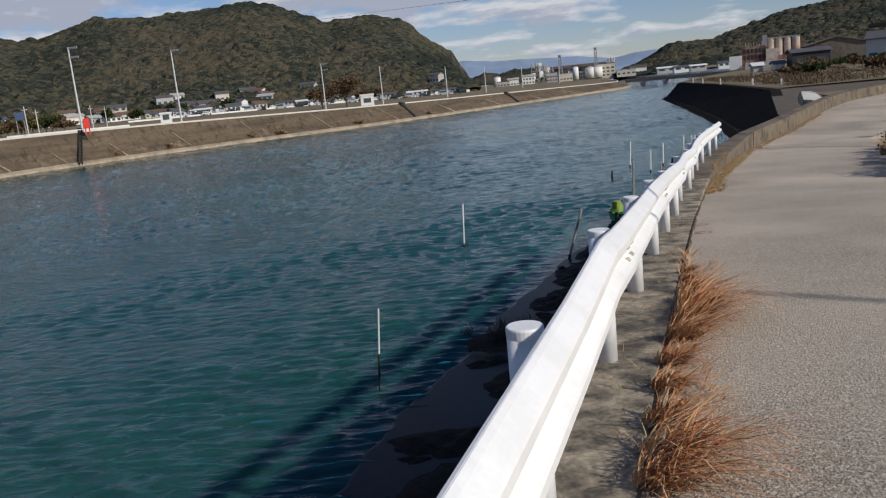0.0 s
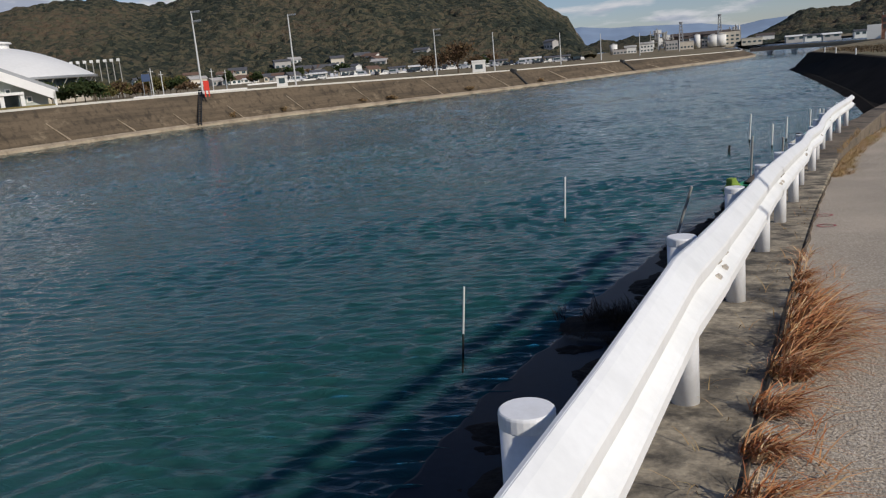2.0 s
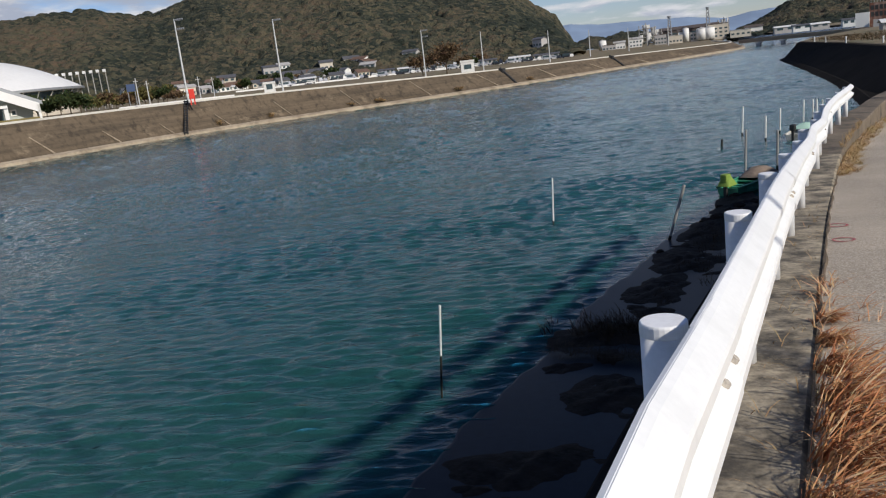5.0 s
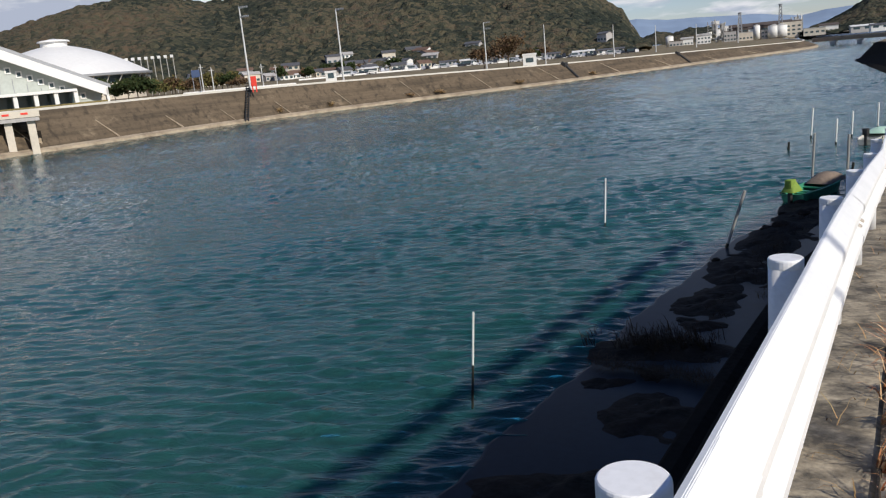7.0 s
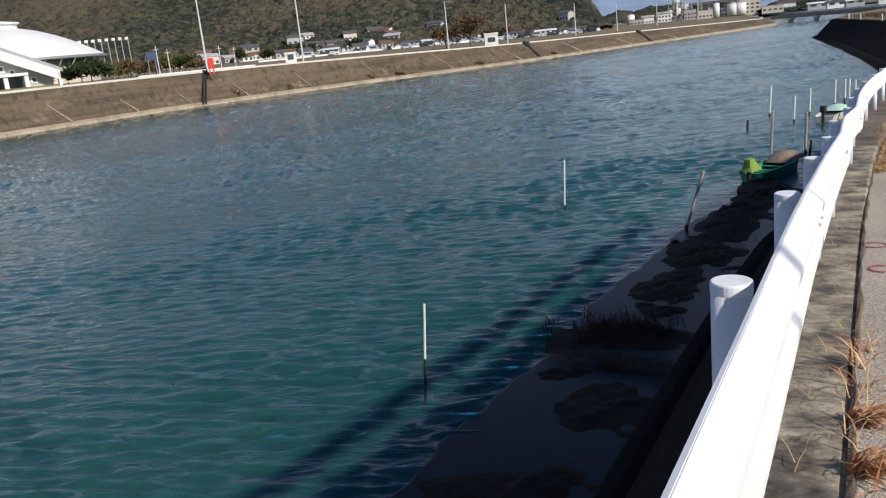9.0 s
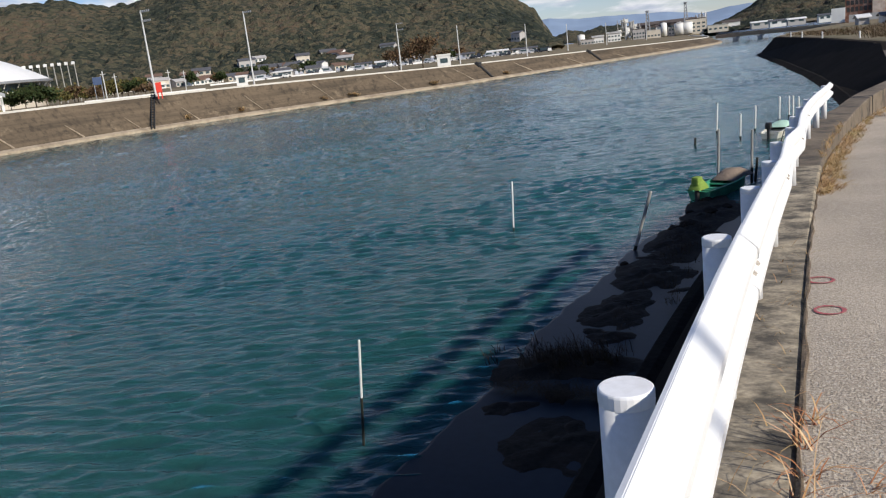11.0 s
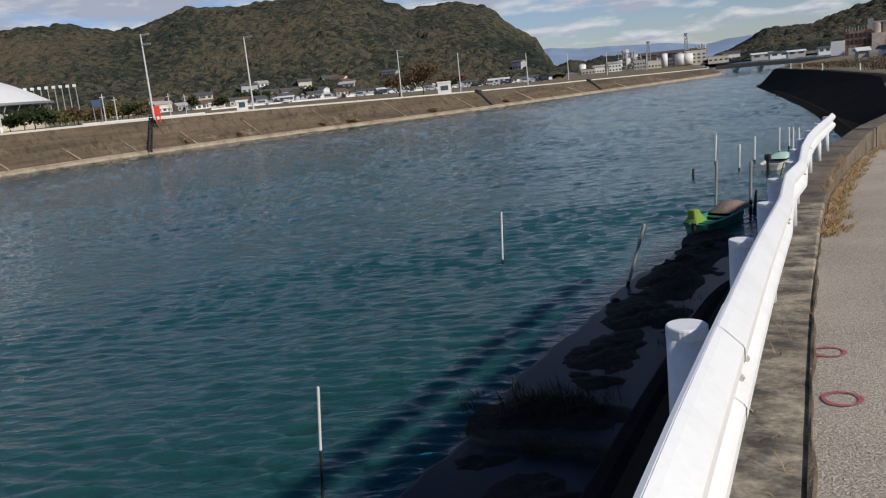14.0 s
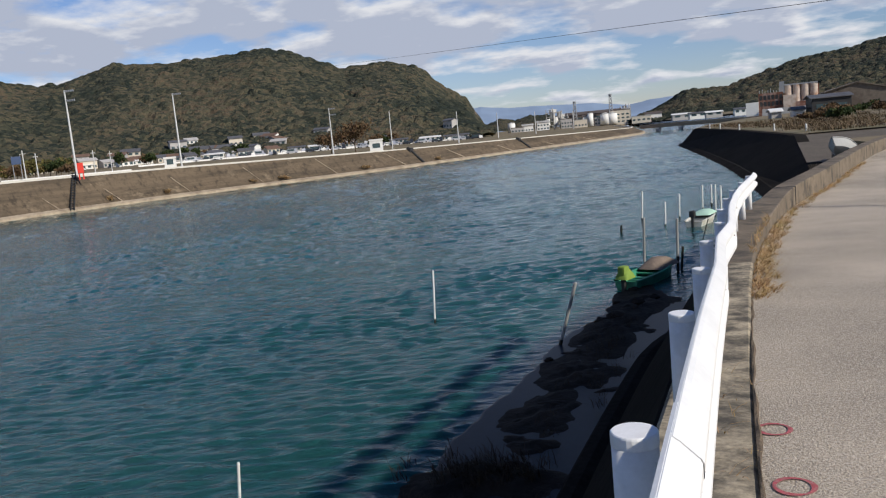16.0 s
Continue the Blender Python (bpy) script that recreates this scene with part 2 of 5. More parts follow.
    l.new(bp.outputs["Normal"], b.inputs["Normal"])
    return m


M_farwall = revetment_material()


def water_material():
    m = bpy.data.materials.new("river_water")
    m.use_nodes = True
    n, l = m.node_tree.nodes, m.node_tree.links
    b = n["Principled BSDF"]
    co = n.new("ShaderNodeTexCoord")
    heights = []
    for scale, stretch, rot, amp, ridge in ((0.9, 2.8, 24, 0.26, True), (2.4, 2.6, 22, 0.24, True), (6.0, 2.0, 28, 0.1, False)):
        mp = n.new("ShaderNodeMapping")
        mp.vector_type = "TEXTURE"
        mp.inputs["Rotation"].default_value = (0, 0, radians(rot))
        mp.inputs["Scale"].default_value = (stretch, 1.0, 1.0)
        l.new(co.outputs["Object"], mp.inputs["Vector"])
        no = n.new("ShaderNodeTexNoise")
        no.inputs["Scale"].default_value, no.inputs["Detail"].default_value = scale, 4
        no.inputs["Distortion"].default_value = 0.8
        l.new(mp.outputs["Vector"], no.inputs["Vector"])
        out = no.outputs["Fac"]
        if ridge:
            sb = n.new("ShaderNodeMath")
            sb.operation = "SUBTRACT"
            sb.inputs[1].default_value = 0.5
            l.new(out, sb.inputs[0])
            ab = n.new("ShaderNodeMath")
            ab.operation = "ABSOLUTE"
            l.new(sb.outputs[0], ab.inputs[0])
            out = ab.outputs[0]
        mu = n.new("ShaderNodeMath")
        mu.operation = "MULTIPLY"
        mu.inputs[1].default_value = amp * (-2.0 if ridge else 1.0)
        l.new(out, mu.inputs[0])
        heights.append(mu.outputs[0])
    s1 = n.new("ShaderNodeMath")
    s2 = n.new("ShaderNodeMath")
    l.new(heights[0], s1.inputs[0])
    l.new(heights[1], s1.inputs[1])
    l.new(s1.outputs[0], s2.inputs[0])
    l.new(heights[2], s2.inputs[1])
    bp = n.new("ShaderNodeBump")
    bp.inputs["Strength"].default_value, bp.inputs["Distance"].default_value = 1.0, 0.17
    l.new(s2.outputs[0], bp.inputs["Height"])
    l.new(bp.outputs["Normal"], b.inputs["Normal"])
    nb = n.new("ShaderNodeTexNoise")
    nb.inputs["Scale"].default_value, nb.inputs["Detail"].default_value = 0.06, 4
    l.new(co.outputs["Object"], nb.inputs["Vector"])
    rp = n.new("ShaderNodeValToRGB")
    rp.color_ramp.elements[0].position, rp.color_ramp.elements[0].color = 0.35, (0.013, 0.066, 0.067, 1)
    rp.color_ramp.elements[1].position, rp.color_ramp.elements[1].color = 0.7, (0.021, 0.086, 0.079, 1)
    l.new(nb.outputs["Fac"], rp.inputs["Fac"])
    l.new(rp.outputs["Color"], b.inputs["Base Color"])
    b.inputs["Roughness"].default_value = 0.07
    b.inputs["IOR"].default_value = 1.333
    b.inputs["Specular IOR Level"].default_value = 0.42
    b.inputs["Subsurface Weight"].default_value = 1.0
    b.inputs["Subsurface Radius"].default_value = (0.35, 0.8, 0.8)
    b.inputs["Subsurface Scale"].default_value = 2.0
    return m


M_water = water_material()


# ---------------------------------------------------------------- mesh helpers
def bm_box(bm, x0, y0, z0, x1, y1, z1, bevel=0.0):
    r = bmesh.ops.create_cube(bm, size=1.0, matrix=Matrix.LocRotScale(((x0 + x1) / 2, (y0 + y1) / 2, (z0 + z1) / 2), None, (abs(x1 - x0), abs(y1 - y0), abs(z1 - z0))))
    if bevel:
        ed = list({e for v in r["verts"] for e in v.link_edges})
        bmesh.ops.bevel(bm, geom=ed, offset=bevel, segments=2, affect="EDGES", profile=0.7)


def bm_cyl(bm, a, b, r0, r1=None, seg=12):
    a, b = Vector(a), Vector(b)
    d = b - a
    q = d.to_track_quat("Z", "Y").to_matrix().to_4x4()
    bmesh.ops.create_cone(bm, cap_ends=True, segments=seg, radius1=r0, radius2=r0 if r1 is None else r1, depth=d.length, matrix=Matrix.Translation((a + b) / 2) @ q)


def bm_grid(bm, rows, closed=False):
    """Faces between rows of points."""
    vs = [[bm.verts.new(p) for p in row] for row in rows]
    for a, b in zip(vs, vs[1:]):
        k = len(a)
        for i in range(k if closed else k - 1):
            j = (i + 1) % k
            bm.faces.new((a[i], a[j], b[j], b[i]))
    return vs


def finish(name, bm, material, smooth=False):
    bmesh.ops.recalc_face_normals(bm, faces=bm.faces)
    me = bpy.data.meshes.new(name)
    bm.to_mesh(me)
    bm.free()
    me.materials.append(material)
    if smooth:
        for p in me.polygons:
            p.use_smooth = len(p.vertices) <= 4
    return new(name, me)


def part(name, bm, material, parent, label="", smooth=False):
    ob = finish(name, bm, material, smooth)
    ob.parent = parent
    if label:
        ob["label"] = label
    return ob


def thing(name, label, category, at=(0, 0, 0), group="", rz=0.0):
    ob = new(name)
    ob.matrix_world = pose(*at, 0, 0, rz)
    return tagged(ob, label, category, group, "thing")


def structure(name, bm, material, label, category, smooth=False):
    return tagged(finish(name, bm, material, smooth), label, category, "", "structure")


# ---------------------------------------------------------------- plan
WATER = -4.73
TOP_Y = (-30, -6, 0, 2, 4, 6, 8, 10, 13, 16, 20, 24, 28.4, 35, 60, 90)
TOP_Z = (0.1, 0.1, 0.053, 0.0, -0.125, -0.264, -0.417, -0.565, -0.71, -0.82, -0.93, -1.0, -0.93, -0.97, -1.1, -1.3)
ROAD_Z = (0.1, 0.1, 0.053, 0.0, -0.125, -0.264, -0.417, -0.565, -0.76, -0.95, -1.15, -1.33, -1.46, -1.6, -1.75, -1.8)
EDGE_Y = (-30, 4, 10, 16, 20, 24, 28.4, 34.5, 45, 52, 58, 66, 80)
EDGE_X = (0.33, 0.33, 0.38, 0.55, 0.85, 1.3, 2.0, 3.5, 5.9, 7.6, 9.4, 13.5, 24.0)


def smooth_interp(y, ys, xs, r=1.2):
    return float(np.mean([np.interp(y + d, ys, xs) for d in np.linspace(-r, r, 7)]))


def top_z(y):
    return smooth_interp(y, TOP_Y, TOP_Z, 0.8)


def road_z(y):
    return smooth_interp(y, TOP_Y, ROAD_Z, 0.8)


def edge_x(y):
    return smooth_interp(y, EDGE_Y, EDGE_X, 2.0)


def wall_x(y):
    return 0.00192 * max(0.0, y - 4) ** 2


def rail_x(y):
    """The rail follows the wall, knocked out of line in places."""
    return wall_x(y) + float(np.interp(y, (10, 12, 13.5, 16, 18, 20, 22, 24), (0, -0.06, 0, -0.09, -0.12, -0.12, -0.07, -0.03)))


# left bank: plan of the waterline and height of the bank's top
BANK = ((-100, -60, 0.8), (-97, 20, 0.8), (-96, 55, 0.8), (-95.5, 75, 0.75), (-95, 92, 0.7), (-92.5, 106, 0.6), (-87.5, 123, 0.4), (-78.5, 143, 0.0), (-67.5, 168, -0.5), (-58, 200, -0.9), (-49, 234, -1.2), (-38.7, 272, -1.6), (-29.3, 316, -2.0), (-29.5, 345, -2.1), (-36, 400, -2.1), (-50, 480, -2.1), (-68, 600, -2.1))


def bank_at(s):
    i = min(int(s), len(BANK) - 2)
    k = s - i
    p0, p1, p2, p3 = (np.array(BANK[max(0, min(len(BANK) - 1, i + d))]) for d in (-1, 0, 1, 2))
    return 0.5 * (2 * p1 + (p2 - p0) * k + (2 * p0 - 5 * p1 + 4 * p2 - p3) * k * k + (3 * p1 - p0 - 3 * p2 + p3) * k ** 3)


bank = [bank_at(s) for s in np.arange(0, len(BANK) - 1 + 0.01, 0.1)]
bank_n = []
for i, p in enumerate(bank):
    a, b = bank[max(0, i - 1)], bank[min(len(bank) - 1, i + 1)]
    d = (b - a)[:2] / np.linalg.norm((b - a)[:2])
    bank_n.append(np.array((-d[1], d[0])))


def bank_row(i, off, z):
    p, nn = bank[i], bank_n[i]
    return (p[0] + nn[0] * off, p[1] + nn[1] * off, z)


def far_z(off, top):
    """Height of the land behind the far bank."""
    return float(np.interp(off, (6.4, 60, 180, 300, 400), (top - 0.2, top * 0.7 + 0.1, 0.9, 1.9, 2.2)))


def land_z(x, y):
    k = min(range(len(bank)), key=lambda i: (bank[i][0] - x) ** 2 + (bank[i][1] - y) ** 2)
    return far_z(math.hypot(bank[k][0] - x, bank[k][1] - y), bank[k][2])


# right bank: wall top edge
def strip_left(y):
    return wall_x(y) - 0.2 if y < 23 else wall_x(23) - 0.2 + (edge_x(y) - 0.55 - wall_x(23) + 0.2) * min(1, (y - 23) / 3)


# ---------------------------------------------------------------- ground, water
bm = bmesh.new()
RIGHT = ((-120, 6.0), (-60, 6.0), (0, 6.0), (30, 7.0), (60, 12.0), (84, 9.5), (120, 5.0), (165, -2.0), (183, -6.0), (230, -4), (300, 8), (380, 40), (480, 90))
rows = []
st = np.linspace(0, len(bank) - 1, 60).astype(int)
for q, i in enumerate(st):
    u = q / (len(st) - 1)
    yr = -120 + u * 600
    xr = float(np.interp(yr, [r[0] for r in RIGHT], [r[1] for r in RIGHT]))
    lx = bank_row(i, 1600, 0)
    zr = -2.1 if yr > 20 else -2.1
    rows.append([(lx[0], lx[1], -0.5), bank_row(i, 400, far_z(400, bank[i][2])), bank_row(i, 300, far_z(300, bank[i][2])), bank_row(i, 180, far_z(180, bank[i][2])), bank_row(i, 60, far_z(60, bank[i][2])), bank_row(i, 6.4, bank[i][2] - 0.2), bank_row(i, 1.0, WATER - 1.2),
                 (xr - 14, yr, WATER - 1.2), (xr - 1.0, yr, WATER - 0.9), (xr, yr, zr), (xr + 60, yr, zr), (xr + 500, yr + 60 * (u - 0.3), zr), (xr + 3000, yr + 2000 * (u - 0.3), zr)])
far = [(p[0] + (p[0] * 3), 3000, -2.2) for p in rows[-1]]
rows.append(far)
near = [(p[0], -1500, p[2]) for p in rows[0]]
rows.insert(0, near)
bm_grid(bm, rows)
structure("ground", bm, M_ground, "dry brown winter field and flat land beyond the river", "ground")

def make_water():
    """Wind waves: a fan of rings, finest near the lane, with short sharp-crested waves."""
    rg = np.random.default_rng(77)
    az = np.radians(np.concatenate([np.arange(-180, -62, 8.0), np.arange(-62, 14, 0.15), np.arange(14, 180, 8.0)]))
    r, rr = [], 2.0
    while rr < 900:
        r.append(rr)
        rr *= 1.0048 if 6 < rr < 40 else 1.0065 if 6 < rr < 330 else 1.05
    A, R = np.meshgrid(az, np.array(r), indexing="ij")
    X, Y = 0.4 + R * np.sin(A), 1.5 + R * np.cos(A)
    Z, DX, DY = np.zeros_like(X), np.zeros_like(X), np.zeros_like(X)
    fade = np.clip((340 - R) / 90, 0, 1)
    for k in range(36):
        lam = 0.17 * 1.043 ** k * rg.uniform(0.9, 1.1)
        d = radians(-24) + rg.normal(0, 0.27)
        kx, ky = 2 * math.pi / lam * math.sin(d), 2 * math.pi / lam * math.cos(d)
        ph = kx * X + ky * Y + rg.uniform(0, 6.283)
        ok = np.clip((lam / (0.005 * R) - 2.0) / 2.0, 0.6, 1)
        a = 0.0145 * lam * ok
        Z += a * np.cos(ph)
        DX -= a * 0.85 * math.sin(d) * np.sin(ph)
        DY -= a * 0.85 * math.cos(d) * np.sin(ph)
    for k in range(14):
        lam = 0.6 * 1.1 ** k * rg.uniform(0.92, 1.08)
        d = radians(-24) + rg.normal(0, 0.3)
        kx, ky = 2 * math.pi / lam * math.sin(d), 2 * math.pi / lam * math.cos(d)
        ph = kx * X + ky * Y + rg.uniform(0, 6.283)
        a = 0.0065 * lam * np.clip(R / (40 * lam), 0.15, 1) * (1 + 1.3 * np.clip((R - 80) / 120, 0, 1))
        Z += a * np.cos(ph)
        DX -= a * 0.8 * math.sin(d) * np.sin(ph)
        DY -= a * 0.8 * math.cos(d) * np.sin(ph)
    gust = 0.75 + 0.35 * np.sin(X * 0.11 + 1.3) * np.sin(Y * 0.07 + 0.4) + 0.2 * np.sin(X * 0.31 - Y * 0.23)
    calm = np.maximum(np.clip((-X - 4.7) / 0.8, 0.03, 1), np.clip((Y - 31) / 5, 0.03, 1))
    f = fade * gust * calm
    verts = np.stack([X + DX * f, Y + DY * f, WATER + Z * f], -1).reshape(-1, 3)
    n, m = X.shape
    idx = np.arange(n * m).reshape(n, m)
    faces = np.stack([idx[:-1, :-1], idx[1:, :-1], idx[1:, 1:], idx[:-1, 1:]], -1).reshape(-1, 4)
    me = bpy.data.meshes.new("water")
    me.from_pydata(verts.tolist(), [], faces.tolist())
    me.materials.append(M_water)
    me.polygons.foreach_set("use_smooth", np.ones(len(me.polygons), dtype=bool))
    return tagged(new("water", me), "teal wind-rippled river water between concrete banks", "water", "", "structure")


make_water()

# ---------------------------------------------------------------- road and wall strip
bm = bmesh.new()
ys = [y for y in np.arange(-30, 80.1, 1.0)]
rows = []
for y in ys:
    x0, z = edge_x(y), road_z(y)
    rows.append([(x0 + 4.1 * k / 8, y - (0.35 * 4.1 * k / 8 if y > 30 else 0), z + 0.03 * math.sin(math.pi * k / 8)) for k in range(9)] + [(x0 + 5.2, y, z - 0.9)])
bm_grid(bm, rows)
road = structure("road", bm, M_asphalt, "narrow worn grey asphalt lane beside the river wall", "road", True)

for y_a, y_b, nm, m, lab, cat in ((-30, 16, "wall_river", M_strip, "weathered stained concrete river wall with a flat top", "river wall"), (16, 70, "wall_parapet", M_parapet, "brown weathered concrete parapet along the lane", "parapet")):
    bm = bmesh.new()
    rows = []
    for y in np.arange(y_a, y_b + 0.1, 0.5):
        xl, xr, z, zr = strip_left(y), edge_x(y), top_z(y), road_z(y)
        xr = max(xr, xl + 0.3)
        rows.append([(xl - 0.03, y, z - 0.35), (xl - 0.03, y, z - 0.03), (xl, y, z), (xr - 0.03, y, z), (xr - 0.005, y, z - 0.02), (xr, y, zr - 0.1)])
    bm_grid(bm, rows)
    structure(nm, bm, m, lab, cat)

# far revetment
bm = bmesh.new()
rows = [[bank_row(i, 0.2, WATER - 0.6), bank_row(i, 0.35, WATER + 0.25), bank_row(i, 1.0, WATER + 0.5), bank_row(i, 1.1, WATER + 0.52), bank_row(i, 5.0, bank[i][2] - 0.1)] for i in range(len(bank))]
bm_grid(bm, rows)
structure("wall_far_bank", bm, M_farwall, "sloping brown concrete revetment of the opposite bank", "revetment")
bm = bmesh.new()
rows = [[bank_row(i, -0.15, WATER - 0.6), bank_row(i, 0.1, WATER + 0.35), bank_row(i, 0.95, WATER + 0.62), bank_row(i, 1.05, WATER + 0.5)] for i in range(len(bank))]
bm_grid(bm, rows)
structure("trim_bank_toe", bm, M_toe, "pale concrete toe along the waterline", "toe")
bm = bmesh.new()
rows = [[bank_row(i, 4.9, bank[i][2] - 0.3), bank_row(i, 4.9, bank[i][2] + 0.08), bank_row(i, 5.3, bank[i][2] + 0.08), bank_row(i, 5.4, bank[i][2] - 0.3)] for i in range(len(bank))]
bm_grid(bm, rows)
structure("trim_bank_parapet", bm, M_kerb, "low pale concrete parapet along the opposite bank", "parapet")

# ---------------------------------------------------------------- hills
def hill(name, label, pts, r0, r1, r2, z0, step=0.075, nr=190, crown=3.4, material=None, seed=3):
    """A wooded ridge: pts are bearing and height of the crest in metres; r0 foot, r1 crest, r2 back."""
    rng = np.random.default_rng(seed)
    az = np.arange(pts[0][0], pts[-1][0] + step, step)
    hz = np.interp(az, [p[0] for p in pts], [p[1] for p in pts])
    u = np.concatenate([np.linspace(0, 1, nr), np.linspace(1, 2, 14)[1:]])
    A, U = np.meshgrid(np.radians(az), u, indexing="ij")
    R = np.where(U <= 1, r0 + (r1 - r0) * U, r1 + (r2 - r1) * (U - 1))
    prof = np.where(U <= 1, 0.75 * U + 0.25 * U * U * (3 - 2 * U), 1 - 0.6 * (U - 1))
    X, Y = R * np.sin(A), R * np.cos(A)
    Z = z0 + (hz[:, None] - z0) * prof
    gul = np.zeros_like(X)
    for k in range(5):
        w, ph, dr = 0.010 * 1.7 ** k, rng.uniform(0, 6.28), rng.uniform(0, 3.14)
        gul += np.sin((X * math.cos(dr) + Y * math.sin(dr)) * w + ph) / 1.5 ** k
    Z += gul * 3.2 * np.clip(prof * (1.15 - prof) * 3, 0, 1)
    cell = 6.6
    gx, gy = np.floor(X / cell).astype(int), np.floor(Y / cell).astype(int)
    best = np.zeros_like(X)
    for dx in (-1, 0, 1):
        for dy in (-1, 0, 1):
            cx, cy = gx + dx, gy + dy
            h = np.sin(cx * 127.1 + cy * 311.7) * 43758.5453
            j1 = h - np.floor(h)
            h = np.sin(cx * 269.5 + cy * 183.3) * 24634.633
            j2 = h - np.floor(h)
            d2 = ((X - (cx + j1) * cell) ** 2 + (Y - (cy + j2) * cell) ** 2) / (cell * 0.8) ** 2
            best = np.maximum(best, (0.55 + 0.9 * j1 * j2) * np.sqrt(np.clip(1 - d2, 0, 1)))
    Z += best * crown
    n, m = X.shape
    verts = np.stack([X, Y, Z], -1).reshape(-1, 3)
    idx = np.arange(n * m).reshape(n, m)
    faces = np.stack([idx[:-1, :-1], idx[1:, :-1], idx[1:, 1:], idx[:-1, 1:]], -1).reshape(-1, 4)
    me = bpy.data.meshes.new(name)
    me.from_pydata(verts.tolist(), [], faces.tolist())
    me.materials.append(material or M_woods)
    me.polygons.foreach_set("use_smooth", np.ones(len(me.polygons), dtype=bool))
    return tagged(new(name, me), label, "wooded hill", "", "stuff")


def crest(pts, r):
    return [(a, 1.3 + r * math.tan(radians(e))) for a, e in pts]


hill("wooded_hill", "wooded hill in dull autumn green and russet", crest(((-75, 3.0), (-62, 3.4), (-56.2, 4.2), (-54, 4.8), (-51.5, 5.5), (-49, 5.75), (-46.5, 5.8), (-44.4, 5.25), (-42.8, 5.2), (-40.8, 5.7), (-39.5, 6.2), (-36.2, 6.15), (-33.3, 6.3), (-30, 6.7), (-28.2, 6.35), (-24.9, 5.1), (-21.8, 5.25), (-19.9, 4.8), (-18.1, 3.2), (-16.7, 2.4), (-15.6, 0.4), (-15, -0.1)), 760), 455, 760, 1000, -1.8)
hill("wooded_hill", "dark wooded hill on the road side of the river", crest(((-6.0, -0.3), (-5.7, -0.15), (-4.4, 0.3), (-2.2, 1.4), (0.4, 1.35), (1.8, 1.8), (4.8, 2.6), (7.4, 2.85), (9.5, 3.3), (13, 3.7), (18, 3.4), (26, 3.0), (36, 1.5)), 950), 640, 950, 1250, -2.0, step=0.06, seed=8)
hill("distant_hill", "low dark wooded hill far up the valley", crest(((-15.6, 0.3), (-14.6, 0.7), (-13.6, 0.45), (-12.6, 0.75), (-11.4, 0.7), (-10, 0.25), (-8, 0.1)), 1500), 1300, 1500, 1700, -2, step=0.05, nr=30)
hill("distant_mountain", "pale blue mountain range on the horizon", crest(((-40, 1.0), (-22, 1.3), (-15.9, 1.75), (-14, 1.5), (-12, 1.45), (-10, 1.35), (-8.3, 1.3), (-6, 0.95), (-4.5, 1.15), (-3.3, 1.2), (0, 1.0), (12, 1.2)), 4000), 3300, 4000, 4400, -2, step=0.1, nr=16, crown=0, material=M_farhill)

crg = np.random.default_rng(12)
bm = bmesh.new()
rows = []
for az in np.arange(-18.0, -15.55, 0.12):
    hi = float(np.interp(az, (-18.1, -16.7, -15.6), (3.05, 2.35, 0.45)))
    lo = hi - 0.25 - 1.0 * float(np.interp(az, (-18.0, -16.8, -15.6), (0.2, 1.0, 0.25)))
    row = []
    for u in np.linspace(0, 1, 10):
        rr = 715 + 30 * u + crg.uniform(-4, 4)
        e = lo + (hi - lo) * u
        row.append((rr * math.sin(radians(az + crg.uniform(-0.03, 0.03))), rr * math.cos(radians(az)), 1.3 + rr * math.tan(radians(e))))
    rows.append(row)
bm_grid(bm, rows)
tagged(finish("rock_face", bm, mat("pale_quarried_rock", (0.22, 0.18, 0.14), 0.95, fine=0.3, big=0.05, vary=0.4, bump=0.8, dist=1.0, stain=(0.09, 0.08, 0.06), stain_amt=0.7, stain_scale=0.1)), "pale bare rock face at the end of the hill", "rock face", "", "stuff")

# ---------------------------------------------------------------- guard rail
W_PROFILE = ((0.0, 0.172), (0.012, 0.175), (0.03, 0.163), (0.078, 0.118), (0.083, 0.108), (0.083, 0.072), (0.076, 0.06), (0.022, 0.02), (0.018, 0.0), (0.022, -0.02), (0.076, -0.06), (0.083, -0.072), (0.083, -0.108), (0.078, -0.118), (0.03, -0.163), (0.012, -0.175), (0.0, -0.172))
rail = thing("guard_rail", "white painted steel guard rail with round posts on the river wall", "guard rail")
N_POST = [-6, -4, -2, 0, 2, 4, 6, 8, 10, 12, 14, 16, 18, 20, 22, 24]


# top edge of the beam: level, then a knee and straight falling lengths
BEAM_Y = (-6.5, -2, 0.2, 1.25, 2.0, 3.5, 5.05, 6.14, 7.6)
BEAM_Z = (0.905, 0.875, 0.845, 0.856, 0.79, 0.693, 0.608, 0.532, 0.432)


def rail_point(y, dx, dz):
    top = float(np.interp(y, BEAM_Y, BEAM_Z)) if y < 7.6 else top_z(y) + 0.432 - top_z(7.6)
    return (rail_x(y) + 0.097 + dx, y, top - 0.173 + dz)


